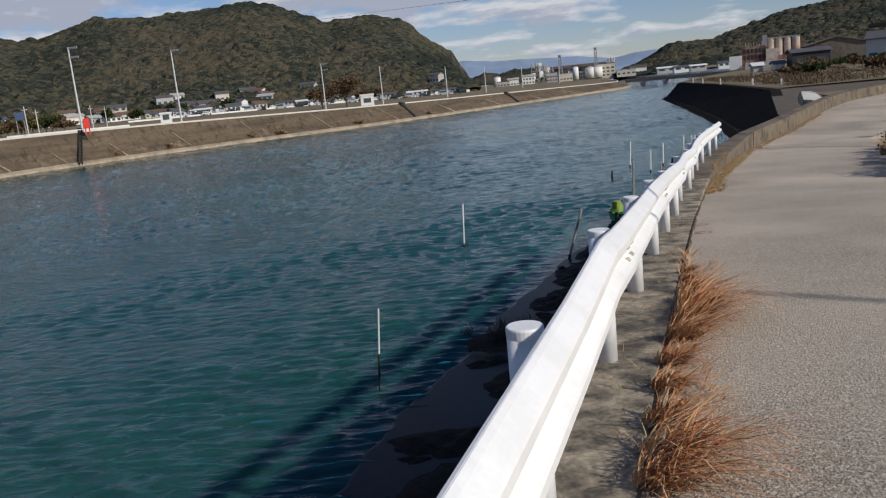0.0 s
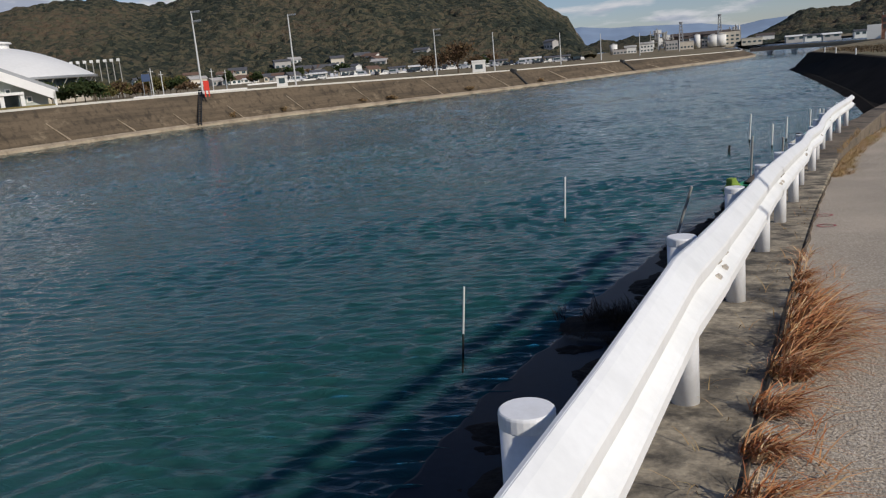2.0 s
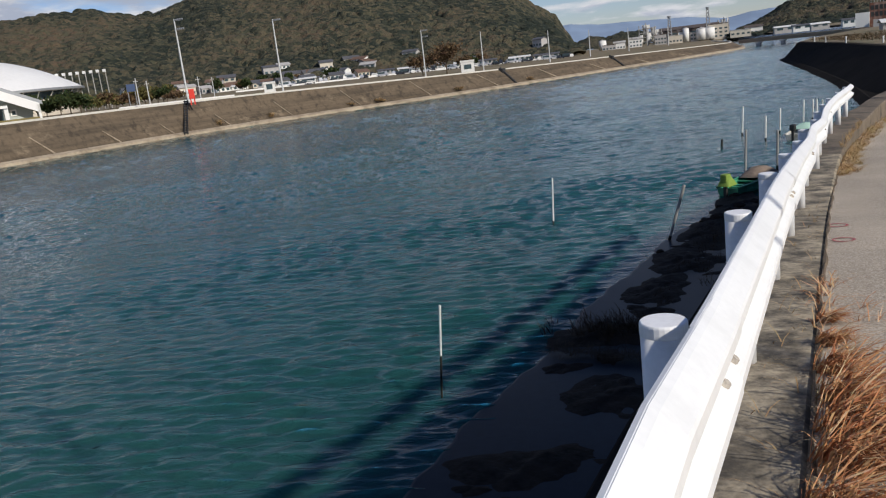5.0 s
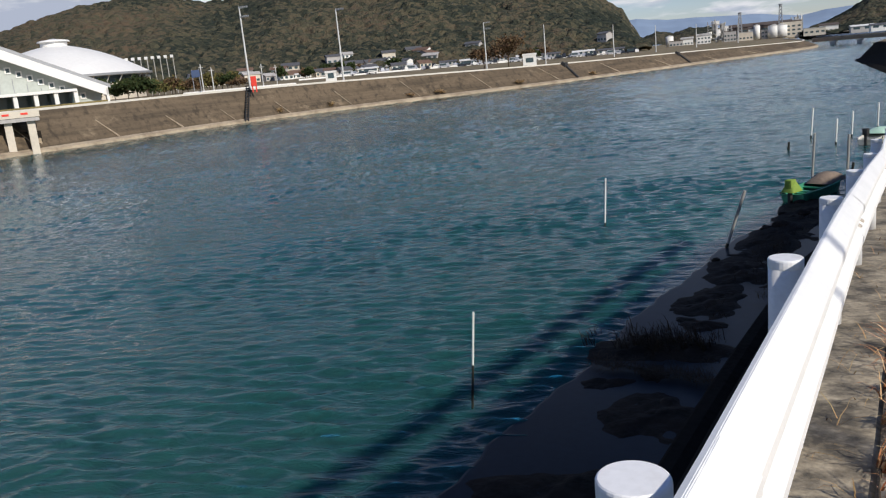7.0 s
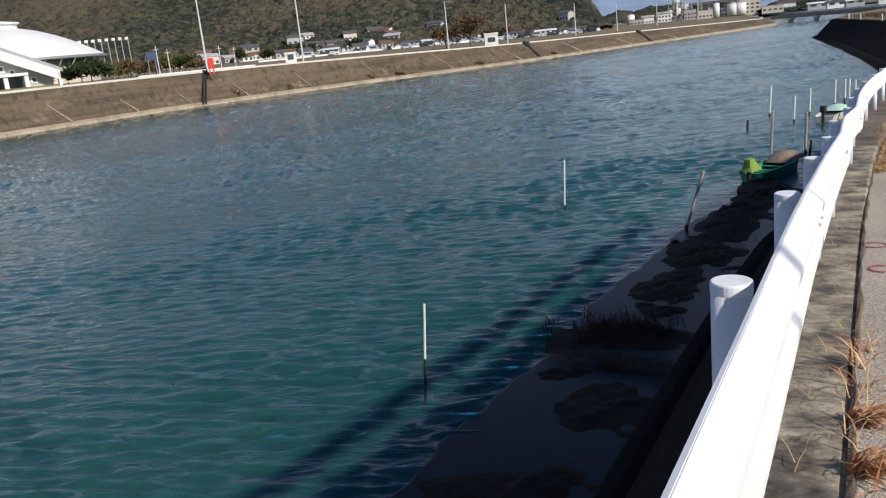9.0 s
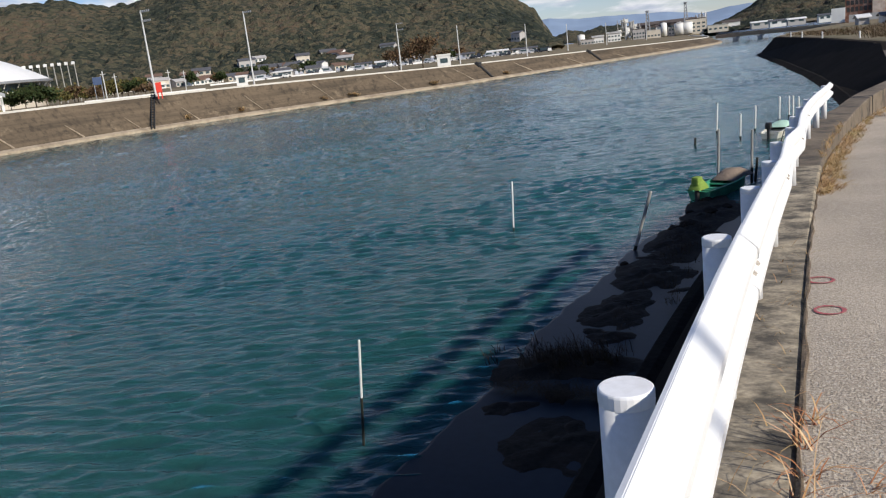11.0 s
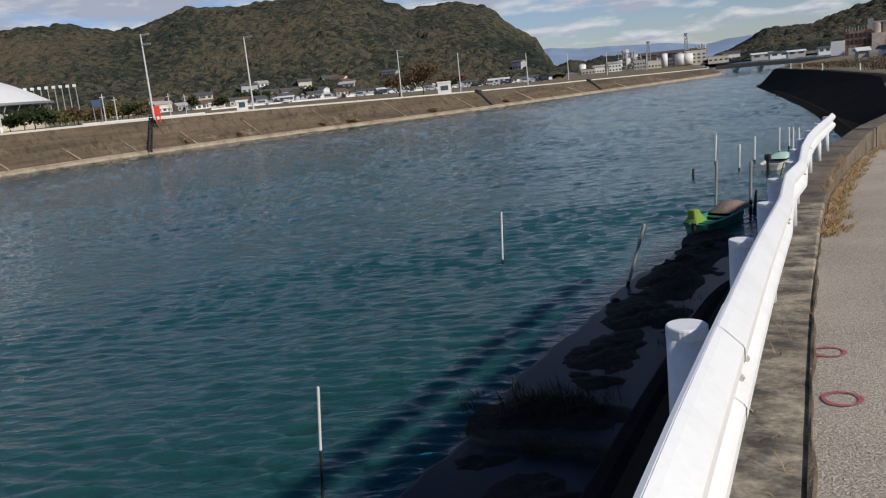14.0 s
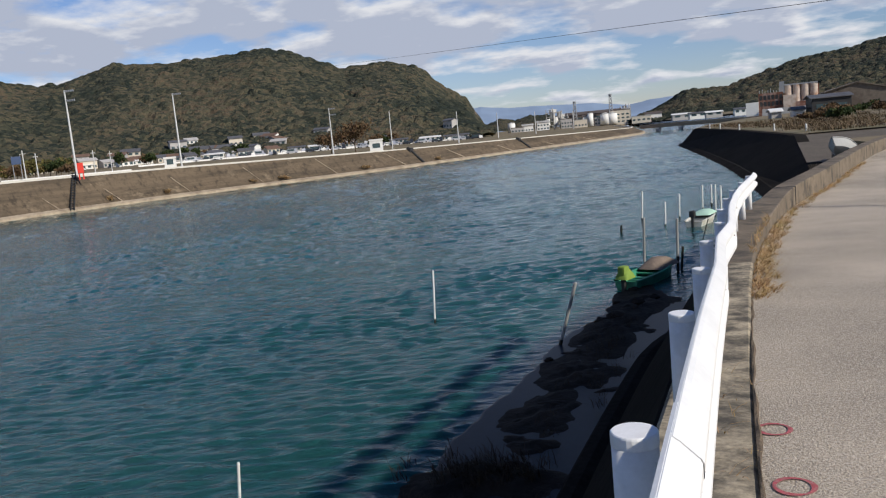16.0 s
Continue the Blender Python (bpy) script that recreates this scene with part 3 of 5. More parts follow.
for y0 in range(-6, 24, 4):
    y1 = min(y0 + 4.16, 24.35)
    bm = bmesh.new()
    lift = 0.003 if (y0 // 4) % 2 else 0.0
    rows = []
    for y in sorted([*np.linspace(y0 - 0.16, y1, 18), *[k for k in BEAM_Y if y0 < k < y1]]):
        rows.append([rail_point(y, dx + lift, dz) for dx, dz in W_PROFILE] + [rail_point(y, dx + lift - 0.004, dz) for dx, dz in reversed(W_PROFILE)])
    bm_grid(bm, rows, closed=True)
    part("beam", bm, M_rail, rail)
for y in N_POST:
    x, z = rail_x(y), top_z(y)
    bm = bmesh.new()
    bm_cyl(bm, (x, y, z - 0.05), (x, y, z + 0.74), 0.0635, seg=28)
    p = part("post", bm, M_post, rail, smooth=True)
    bm = bmesh.new()
    prof = ((0.0646, 0.735), (0.0650, 0.742), (0.0650, 0.765), (0.0635, 0.7695), (0.0605, 0.772))
    rows = [[(x + r * math.cos(a), y + r * math.sin(a), z + h) for a in np.linspace(0, 2 * math.pi, 28, endpoint=False)] for r, h in prof]
    vs = bm_grid(bm, rows, closed=True)
    bm.faces.new(vs[-1])
    part("cap", bm, M_post, p, "flat white post cap", smooth=False)
    bm = bmesh.new()
    bm_box(bm, x + 0.05, y - 0.035, z + 0.56, x + 0.1, y + 0.035, z + 0.7, 0.006)
    part("bracket", bm, M_post, rail)


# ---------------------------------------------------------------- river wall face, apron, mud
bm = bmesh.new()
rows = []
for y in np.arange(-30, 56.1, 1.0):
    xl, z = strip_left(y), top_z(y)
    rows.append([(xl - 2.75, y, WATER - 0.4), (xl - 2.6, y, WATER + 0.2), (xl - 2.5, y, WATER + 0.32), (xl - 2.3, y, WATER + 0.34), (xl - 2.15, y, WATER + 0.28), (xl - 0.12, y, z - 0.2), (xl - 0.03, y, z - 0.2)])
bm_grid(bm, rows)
# the face's shade is deepened by the near-black colour of M_wall
structure("wall_river_face", bm, M_wall, "sloping concrete face of the river wall with a rounded foot, shade in its colour", "river wall")

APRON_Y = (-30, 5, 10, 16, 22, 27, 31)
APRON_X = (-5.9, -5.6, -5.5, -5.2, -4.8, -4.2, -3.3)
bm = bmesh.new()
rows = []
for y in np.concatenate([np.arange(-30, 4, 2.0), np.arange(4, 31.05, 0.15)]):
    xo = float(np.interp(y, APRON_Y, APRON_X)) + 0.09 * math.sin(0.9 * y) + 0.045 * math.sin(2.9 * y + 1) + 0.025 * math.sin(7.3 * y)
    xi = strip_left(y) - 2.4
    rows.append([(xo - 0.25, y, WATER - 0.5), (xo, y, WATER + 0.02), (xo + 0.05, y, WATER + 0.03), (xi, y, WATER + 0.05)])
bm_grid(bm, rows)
structure("apron", bm, M_apron, "wet concrete apron at the foot of the river wall, dark sky reflection in its colour", "apron")


def mound(name, x, y, rx, ry, h, rz, material, label, category, seed, kind="thing"):
    rng = np.random.default_rng(seed)
    ph = rng.uniform(0, 6.28, 6)
    bm = bmesh.new()
    rows = []
    for u in np.linspace(1, 0.04, 12):
        ring = []
        for a in np.linspace(0, 2 * math.pi, 48, endpoint=False):
            k = 1 + 0.18 * math.sin(2 * a + ph[0]) + 0.14 * math.sin(3 * a + ph[1]) + 0.07 * math.sin(7 * a + ph[2]) + 0.04 * math.sin(13 * a + ph[3])
            px, py = rx * u * k * math.cos(a), ry * u * k * math.sin(a)
            ring.append((px, py, h * (1 - u * u) * (1 + 0.5 * math.sin(5 * px + ph[4]) * math.sin(4 * py + ph[5]) + 0.45 * math.sin(11 * px + ph[2]) * math.sin(9 * py + ph[3])) - 0.025))
        rows.append(ring)
    vs = bm_grid(bm, rows, closed=True)
    bm.faces.new(vs[-1])
    ob = finish(name, bm, material, True)
    ob.matrix_world = pose(x, y, WATER + 0.05, 0, 0, rz)
    return tagged(ob, label, category, "mud patches on the apron", kind)


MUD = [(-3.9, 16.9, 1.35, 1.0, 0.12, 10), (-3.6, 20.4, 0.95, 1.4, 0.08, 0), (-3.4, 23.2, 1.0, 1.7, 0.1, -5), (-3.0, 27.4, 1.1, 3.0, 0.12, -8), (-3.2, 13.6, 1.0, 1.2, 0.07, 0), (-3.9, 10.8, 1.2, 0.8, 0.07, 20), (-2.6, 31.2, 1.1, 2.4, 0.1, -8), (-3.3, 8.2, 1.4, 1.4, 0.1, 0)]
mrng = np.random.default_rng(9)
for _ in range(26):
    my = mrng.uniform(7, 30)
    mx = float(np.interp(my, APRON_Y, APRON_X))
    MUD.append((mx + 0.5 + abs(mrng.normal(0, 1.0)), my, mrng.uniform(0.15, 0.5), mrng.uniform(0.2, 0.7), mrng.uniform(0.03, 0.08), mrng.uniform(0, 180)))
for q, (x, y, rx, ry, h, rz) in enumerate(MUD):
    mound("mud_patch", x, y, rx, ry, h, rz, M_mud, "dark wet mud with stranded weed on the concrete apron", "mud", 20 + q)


def blades(name, spots, count, length, width, colours, spread, lean, label, category, material, seed, kind="stuff", group=""):
    """Grass: curved tapering blades growing from the given spots (x, y, z, radius)."""
    rng = np.random.default_rng(seed)
    verts, faces = [], []
    for x, y, z, r in spots:
        for _ in range(count):
            a, rr = rng.uniform(0, 6.283), r * math.sqrt(rng.uniform())
            bx, by = x + rr * math.cos(a), y + rr * math.sin(a)
            L = length * rng.uniform(0.45, 1.25)
            az = rng.uniform(0, 6.283)
            dx, dy = math.cos(az) * spread + lean[0], math.sin(az) * spread + lean[1]
            droop = rng.uniform(0.3, 1.3)
            w = width * rng.uniform(0.6, 1.4)
            sx, sy = -math.sin(az) * w, math.cos(az) * w
            base = len(verts)
            for u, k in ((0, 1.0), (0.4, 0.85), (0.75, 0.55)):
                cx, cy, cz = bx + dx * L * u * (0.5 + u), by + dy * L * u * (0.5 + u), z + L * (u - 0.55 * droop * u * u) * 0.9
                cz = max(cz, z + 0.004)
                verts += [(cx - sx * k, cy - sy * k, cz), (cx + sx * k, cy + sy * k, cz)]
            verts.append((bx + dx * L * 1.5, by + dy * L * 1.5, max(z + 0.006, z + L * (1 - 0.55 * droop * 1.2) * 0.85)))
            faces += [(base, base + 1, base + 3, base + 2), (base + 2, base + 3, base + 5, base + 4), (base + 4, base + 5, base + 6)]
    me = bpy.data.meshes.new(name)
    me.from_pydata(verts, [], faces)
    me.materials.append(material)
    return tagged(new(name, me), label, category, group, kind)


def island_mat(name, cols, rough=0.85):
    """Colour that differs from blade to blade."""
    m = bpy.data.materials.new(name)
    m.use_nodes = True
    n, l = m.node_tree.nodes, m.node_tree.links
    b = n["Principled BSDF"]
    g = n.new("ShaderNodeNewGeometry")
    rp = n.new("ShaderNodeValToRGB")
    e = rp.color_ramp.elements
    e[0].color, e[1].color = (*cols[0], 1), (*cols[-1], 1)
    for k, c in enumerate(cols[1:-1]):
        x = e.new((k + 1) / (len(cols) - 1))
        x.color = (*c, 1)
    l.new(g.outputs["Random Per Island"], rp.inputs["Fac"])
    no = n.new("ShaderNodeTexNoise")
    no.inputs["Scale"].default_value = 12
    mx = n.new("ShaderNodeMix")
    mx.data_type, mx.blend_type = "RGBA", "MULTIPLY"
    mx.inputs["Factor"].default_value = 0.4
    l.new(rp.outputs["Color"], mx.inputs["A"])
    l.new(no.outputs["Color"], mx.inputs["B"])
    l.new(mx.outputs["Result"], b.inputs["Base Color"])
    b.inputs["Roughness"].default_value = rough
    b.inputs["Specular IOR Level"].default_value = 0.2
    return m


M_drygrass = island_mat("dead_red_brown_grass", ((0.34, 0.12, 0.05), (0.55, 0.25, 0.11), (0.68, 0.4, 0.2), (0.78, 0.6, 0.38)))
M_straw = island_mat("yellow_straw", ((0.42, 0.27, 0.12), (0.55, 0.39, 0.2), (0.34, 0.21, 0.09), (0.6, 0.45, 0.26)))
M_reed = island_mat("wet_dead_reed", ((0.05, 0.034, 0.02), (0.075, 0.05, 0.028), (0.035, 0.024, 0.016)))
M_weeds = island_mat("brown_field_weeds", ((0.15, 0.105, 0.06), (0.2, 0.145, 0.085), (0.12, 0.09, 0.05), (0.25, 0.19, 0.12)))
M_leafgreen = island_mat("evergreen_leaves", ((0.025, 0.045, 0.014), (0.05, 0.07, 0.02), (0.035, 0.055, 0.02), (0.075, 0.085, 0.03)))
M_leafbrown = island_mat("russet_leaves", ((0.12, 0.075, 0.04), (0.16, 0.1, 0.05), (0.09, 0.06, 0.035), (0.19, 0.13, 0.065)))
M_bark = mat("bark", (0.1, 0.075, 0.05), 0.95, fine=8, vary=0.4)
M_soil = mat("joint_soil", (0.14, 0.105, 0.07), 0.95, fine=60, big=6, vary=0.6, bump=1.0, dist=0.02)

rng = np.random.default_rng(5)
# soil and litter in the joint between wall and road
bm = bmesh.new()
rows = []
for y in np.arange(-8, 26, 0.12):
    x, z = edge_x(y), road_z(y)
    w = 0.014 + 0.008 * math.sin(y * 3.1) + 0.006 * math.sin(y * 7.7)
    rows.append([(x - 0.012, y, z - 0.03), (x - 0.008, y, z + 0.012), (x + w * 0.5, y, z + 0.016 + 0.006 * math.sin(y * 9)), (x + w, y, z + 0.006), (x + w + 0.01, y, z - 0.02)])
bm_grid(bm, rows)
structure("trim_joint_litter", bm, M_soil, "dark soil and litter in the joint beside the asphalt", "litter")

TUFTS = ((0.4, 0.45, 0.26, 0.13), (0.42, 0.7, 0.3, 0.14), (0.36, 1.05, 0.2, 0.1), (0.36, 1.5, 0.16, 0.08), (0.36, 1.95, 0.16, 0.08), (0.4, 2.45, 0.24, 0.1), (0.44, 2.8, 0.3, 0.12), (0.46, 3.15, 0.32, 0.13), (0.44, 3.5, 0.28, 0.11), (0.4, 3.9, 0.17, 0.08), (0.38, 4.35, 0.12, 0.06), (0.37, 4.8, 0.1, 0.05))
for q, (x, y, L, r) in enumerate(TUFTS):
    blades("dry_grass", [(x, y, road_z(y) + 0.005, r)], 190, L * 1.2, 0.0046, None, 0.45, (0.5, -0.12), "dead red-brown grass tuft in the joint beside the road", "grass", M_drygrass, 40 + q, group="dead grass along the wall")
blades("dry_grass", [(edge_x(y) + 0.02 + rng.uniform(-0.03, 0.25), y, road_z(y) + 0.004, 0.06) for y in np.arange(-3, 5.2, 0.16)], 9, 0.16, 0.003, None, 0.8, (0.3, 0), "sparse dead grass stalks lying on the asphalt edge", "grass", M_drygrass, 61)
blades("dry_grass", [(0.37, 5.5, road_z(5.5), 0.05), (0.38, 5.75, road_z(5.75), 0.04), (0.37, 5.2, road_z(5.2), 0.04)], 15, 0.2, 0.0035, None, 0.75, (0.1, 0.0), "thin dead red stalks in the joint beside the road", "grass", M_drygrass, 62)
blades("dry_grass", [(rail_x(y) + rng.uniform(0.05, 0.3), y, top_z(y) + 0.002, 0.05) for y in np.arange(-2, 10, 0.35)], 4, 0.12, 0.0025, None, 0.9, (0.1, 0), "bits of dead grass on the concrete wall top", "grass", M_straw, 63)
blades("straw_grass", [(edge_x(y) + 0.06 + abs(rng.normal(0, 0.1)), y, road_z(y), 0.1) for y in np.concatenate([np.arange(13.5, 24, 0.09), np.arange(24, 46, 0.22)])], 22, 0.15, 0.005, None, 0.6, (0.3, 0), "yellow straw grass at the foot of the parapet", "grass", M_straw, 64)
blades("straw_grass", [(edge_x(y) - 0.03, y, top_z(y), 0.06) for y in np.arange(17, 22, 0.4)], 14, 0.2, 0.005, None, 0.5, (0, 0), "yellow straw grass growing from the wall top", "grass", M_straw, 65)
blades("reed_litter", [(-4.0 + rng.normal(0, 0.55), 17.1 + rng.normal(0, 0.35), WATER + 0.1, 0.15) for _ in range(60)], 16, 0.5, 0.006, None, 0.35, (-0.1, -0.1), "dead wet reeds stranded on the mud", "reeds", M_reed, 66)
blades("reed_litter", [(-4.9 + 2.4 * u + rng.normal(0, 0.05), 15.6 - 0.3 * u + rng.normal(0, 0.08), WATER + 0.08, 0.1) for u in np.linspace(0, 1, 30)], 24, 0.25, 0.006, None, 1.3, (0, 0), "line of dead reed litter on the apron", "reeds", M_reed, 67)
blades("reed_litter", [(-2.9 + rng.normal(0, 0.3), 25 + rng.normal(0, 3.0), WATER + 0.12, 0.2) for _ in range(40)], 12, 0.4, 0.006, None, 0.5, (0, 0), "dead wet weeds at the wall foot", "reeds", M_reed, 68)

# red survey rings on the asphalt
M_redpaint = mat("worn_red_paint", (0.42, 0.09, 0.1), 0.8, fine=60, big=8, vary=0.35, stain=(0.3, 0.2, 0.18), stain_amt=0.7, stain_scale=30)
for x, y in ((0.46, 8.57), (0.50, 7.68)):
    bm = bmesh.new()
    rows = []
    for a in np.linspace(0, 2 * math.pi, 40, endpoint=False):
        w = 0.011 + 0.003 * math.sin(3 * a + y)
        rows.append([((0.085 - w) * math.cos(a), (0.085 - w) * 1.25 * math.sin(a), 0), ((0.085 + w) * math.cos(a), (0.085 + w) * 1.25 * math.sin(a), 0)])
    rows.append(rows[0])
    bm_grid(bm, rows)
    ob = finish("painted_ring", bm, M_redpaint)
    sl = math.degrees(math.atan((road_z(y + 0.2) - road_z(y - 0.2)) / 0.4))
    x0 = edge_x(y)
    ob.matrix_world = pose(x, y, road_z(y) + 0.03 * math.sin(math.pi * (x - x0) / 4.1) + 0.006, sl, -1.0, 0)
    tagged(ob, "worn red survey ring painted on the asphalt", "painted mark", "survey rings", "thing")

# guard rail: bolts and laps
for y in (-1.94, -1.72, 2.02, 2.24, 6.02, 6.24, 10.02, 10.24, 14.02, 18.02):
    for dz in (0.04, -0.04):
        bm = bmesh.new()
        p = Vector(rail_point(y, 0.049, dz))
        q = p + Vector((0.012, 0, -0.012 if dz > 0 else 0.012))
        bm_cyl(bm, p, q, 0.017, 0.012, seg=8)
        part("bolt", bm, M_rust, rail, "worn grey bolt head")

# parapet joint
bm = bmesh.new()
y = 28.4
bm_box(bm, edge_x(y) - 0.5, y - 0.03, road_z(y) - 0.1, edge_x(y) + 0.012, y + 0.03, top_z(y) + 0.008)
structure("trim_parapet_joint", bm, M_dark, "dark expansion joint in the parapet", "joint")

# ---------------------------------------------------------------- stakes in the water
M_pvc = mat("white_plastic_pipe", (0.78, 0.78, 0.74), 0.45, fine=30, big=4, vary=0.06, stain=(0.5, 0.5, 0.4), stain_amt=0.4, stain_scale=5)
M_stake = mat("grey_weathered_stake", (0.3, 0.3, 0.28), 0.6, fine=30, big=4, vary=0.2)
M_stakedark = mat("dark_algae_and_shade", (0.02, 0.022, 0.016), 0.7, fine=30, vary=0.4)


def stake(x, y, h, lean, r, material, label, dark=0.0):
    ob = thing("stake", label, "stake", (x, y, WATER), "stakes in the shallows")
    k = lean / h
    bm = bmesh.new()
    bm_cyl(bm, (k * dark, 0, dark), (lean, 0, h), r, seg=10)
    part("pole", bm, material, ob)
    bm = bmesh.new()
    bm_cyl(bm, (lean, 0, h - 0.01), (lean + 0.02 * k, 0, h + 0.025), r * 1.15, r * 0.8, seg=10)
    part("end_cap", bm, material, ob)
    bm = bmesh.new()
    bm_cyl(bm, (-k * 0.6, 0, -0.6), (k * (dark + 0.02), 0, dark + 0.02), r * 1.1, seg=10)
    part("foot", bm, M_stakedark, ob, "dark foot, coloured for algae and shade")


# lower 0.85 m coloured dark for the wall's shadow as well as algae
stake(-6.45, 13.1, 1.86, 0.19, 0.021, M_pvc, "white plastic pipe stake, lower half coloured dark for algae and shade", 0.85)
stake(-9.06, 28.9, 1.71, 0.1, 0.028, M_pvc, "white plastic pipe stake standing in the water", 0.1)
stake(-4.31, 25.92, 1.75, 0.55, 0.045, M_stake, "grey steel pipe stake leaning beside the mud", 0.15)
stake(-4.6, 54.0, 1.69, 0.1, 0.05, M_pvc, "white plastic pipe stake standing in the water", 0.1)
stake(-2.88, 35.94, 2.24, 0.1, 0.045, M_stake, "grey mooring stake beside the green boat", 0.3)
stake(-3.03, 50.55, 1.34, 0.05, 0.05, M_pvc, "white plastic pipe stake standing in the water", 0.1)
stake(-2.43, 53.83, 1.43, 0.05, 0.05, M_pvc, "white plastic pipe stake standing in the water", 0.1)
stake(-1.66, 36.54, 2.08, 0.06, 0.05, M_stake, "grey mooring stake at the bow of the green boat", 0.6)
stake(-1.55, 37.0, 0.91, 0.09, 0.05, M_stakedark, "short black stake beside the mooring", 0.3)
stake(-1.2, 56.96, 1.57, 0.04, 0.05, M_pvc, "pale mooring stake near the white boat", 0.2)
stake(-0.7, 59.23, 1.38, 0.03, 0.05, M_pvc, "pale mooring stake near the white boat", 0.2)
stake(-0.42, 55.38, 1.69, 0.04, 0.05, M_pvc, "pale mooring stake near the white boat", 0.2)
stake(-0.1, 54.5, 1.69, 0.03, 0.05, M_pvc, "pale mooring stake near the white boat", 0.2)
stake(-5.25, 48.9, 0.37, 0.03, 0.06, M_stakedark, "short black stake tip above the water", 0.1)
stake(-0.95, 43.0, 1.2, 0.35, 0.02, M_stakedark, "thin dark stick leaning in the shallows", 0.2)
for q, (x, y, r) in enumerate(((-3.5, 28.4, 0.22), (-3.1, 28.9, 0.3), (-3.2, 28.0, 0.18), (-2.6, 30.8, 0.25), (-2.9, 30.2, 0.2), (-2.2, 31.6, 0.22), (-3.35, 30.9, 0.16), (-4.3, 24.3, 0.12), (-3.0, 33.0, 0.2))):
    bm = bmesh.new()
    bmesh.ops.create_icosphere(bm, subdivisions=2, radius=r)
    rg = np.random.default_rng(100 + q)
    for v in bm.verts:
        v.co *= 1 + rg.uniform(-0.18, 0.18)
        v.co.z *= 0.7
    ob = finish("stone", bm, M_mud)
    ob.matrix_world = pose(x, y, WATER + 0.05, 0, 0, 40 * q)
    tagged(ob, "wet dark stone at the water's edge", "stone", "stones at the edge", "thing")


# ---------------------------------------------------------------- boats
M_green = mat("green_boat_paint", (0.06, 0.3, 0.17), 0.5, fine=15, big=1.5, vary=0.15, stain=(0.04, 0.14, 0.09), stain_amt=0.6, stain_scale=2)
M_hull = mat("white_hull_paint", (0.72, 0.7, 0.62), 0.4, fine=15, big=1.0, vary=0.1, stain=(0.4, 0.36, 0.26), stain_amt=0.5, stain_scale=2)
M_mint = mat("mint_canvas", (0.42, 0.62, 0.5), 0.8, fine=20, vary=0.12)
M_tarp = mat("worn_brown_tarpaulin", (0.22, 0.17, 0.13), 0.85, fine=12, big=2, vary=0.3, bump=0.8, dist=0.03)
M_lime = mat("lime_cloth", (0.2, 0.3, 0.05), 0.8, fine=20, vary=0.2, bump=0.6, dist=0.02)
M_deckgrey = mat("grey_deck", (0.4, 0.4, 0.38), 0.7, fine=20, vary=0.15)


def boat(name, label, at, rz, length, beam, depth, hull_mat, in_mat):
    """An open boat, bow along +y, floating at z = 0."""
    ob = thing(name, label, "boat", at, "", rz)
    st = []
    for u in np.linspace(0, 1, 15):
        w = beam / 2 * (0.82 + 0.18 * math.sin(min(1, u * 2) * math.pi / 2)) * (1 - max(0, (u - 0.55) / 0.45) ** 2.2)
        sheer = depth * (0.55 + 0.35 * u * u)
        st.append((u * length - length / 2, max(w, 0.02), sheer, -0.18 + 0.25 * max(0, u - 0.75) * 2))
    bm = bmesh.new()
    rows = []
    for y, w, sh, kz in st:
        rows.append([(-w, y, sh), (-w * 0.93, y, sh * 0.4), (-w * 0.75, y, kz * 0.6), (0, y, kz), (w * 0.75, y, kz * 0.6), (w * 0.93, y, sh * 0.4), (w, y, sh)])
    vs = bm_grid(bm, rows)
    bm.faces.new(vs[0])
    part("hull", bm, hull_mat, ob)
    bm = bmesh.new()
    rows = []
    for y, w, sh, kz in st:
        w2 = max(0.01, w - 0.05)
        rows.append([(-w2, y, sh - 0.01), (-w2 * 0.9, y, 0.1), (w2 * 0.9, y, 0.1), (w2, y, sh - 0.01)])
    bm_grid(bm, rows)
    part("deck", bm, in_mat, ob)
    for sgn in (-1, 1):
        bm = bmesh.new()
        rows = []
        for y, w, sh, kz in st:
            x = sgn * w
            rows.append([(x - 0.05, y, sh), (x - 0.05, y, sh + 0.05), (x + 0.04, y, sh + 0.05), (x + 0.04, y, sh)])
        bm_grid(bm, rows, closed=True)
        part("gunwale", bm, hull_mat, ob)
    for u in (0.3, 0.55):
        y, w, sh, kz = st[int(u * 14)]
        bm = bmesh.new()
        bm_box(bm, -w + 0.03, y - 0.12, sh - 0.1, w - 0.03, y + 0.12, sh - 0.05, 0.01)
        part("thwart", bm, in_mat, ob)
    return ob, st


def outboard(ob, y, material, cover):
    bm = bmesh.new()
    bm_box(bm, -0.14, y - 0.32, 0.5, 0.14, y + 0.06, 0.85, 0.08)
    part("motor_cover", bm, cover, ob)
    bm = bmesh.new()
    bm_box(bm, -0.06, y - 0.24, -0.3, 0.06, y - 0.08, 0.52, 0.02)
    part("motor_leg", bm, material, ob)


def drape(ob, name, y0, y1, w, z, h, material, label, seed):
    rg = np.random.default_rng(seed)
    bm = bmesh.new()
    rows = []
    for y in np.linspace(y0, y1, 12):
        e = math.sin(math.pi * (y - y0) / (y1 - y0)) ** 0.5
        rows.append([(w * math.sin(a), y, z + h * e * math.cos(a) * (1 + rg.uniform(-0.12, 0.12))) for a in np.linspace(-1.57, 1.57, 11)])
    bm_grid(bm, rows)
    part(name, bm, material, ob, label, True)


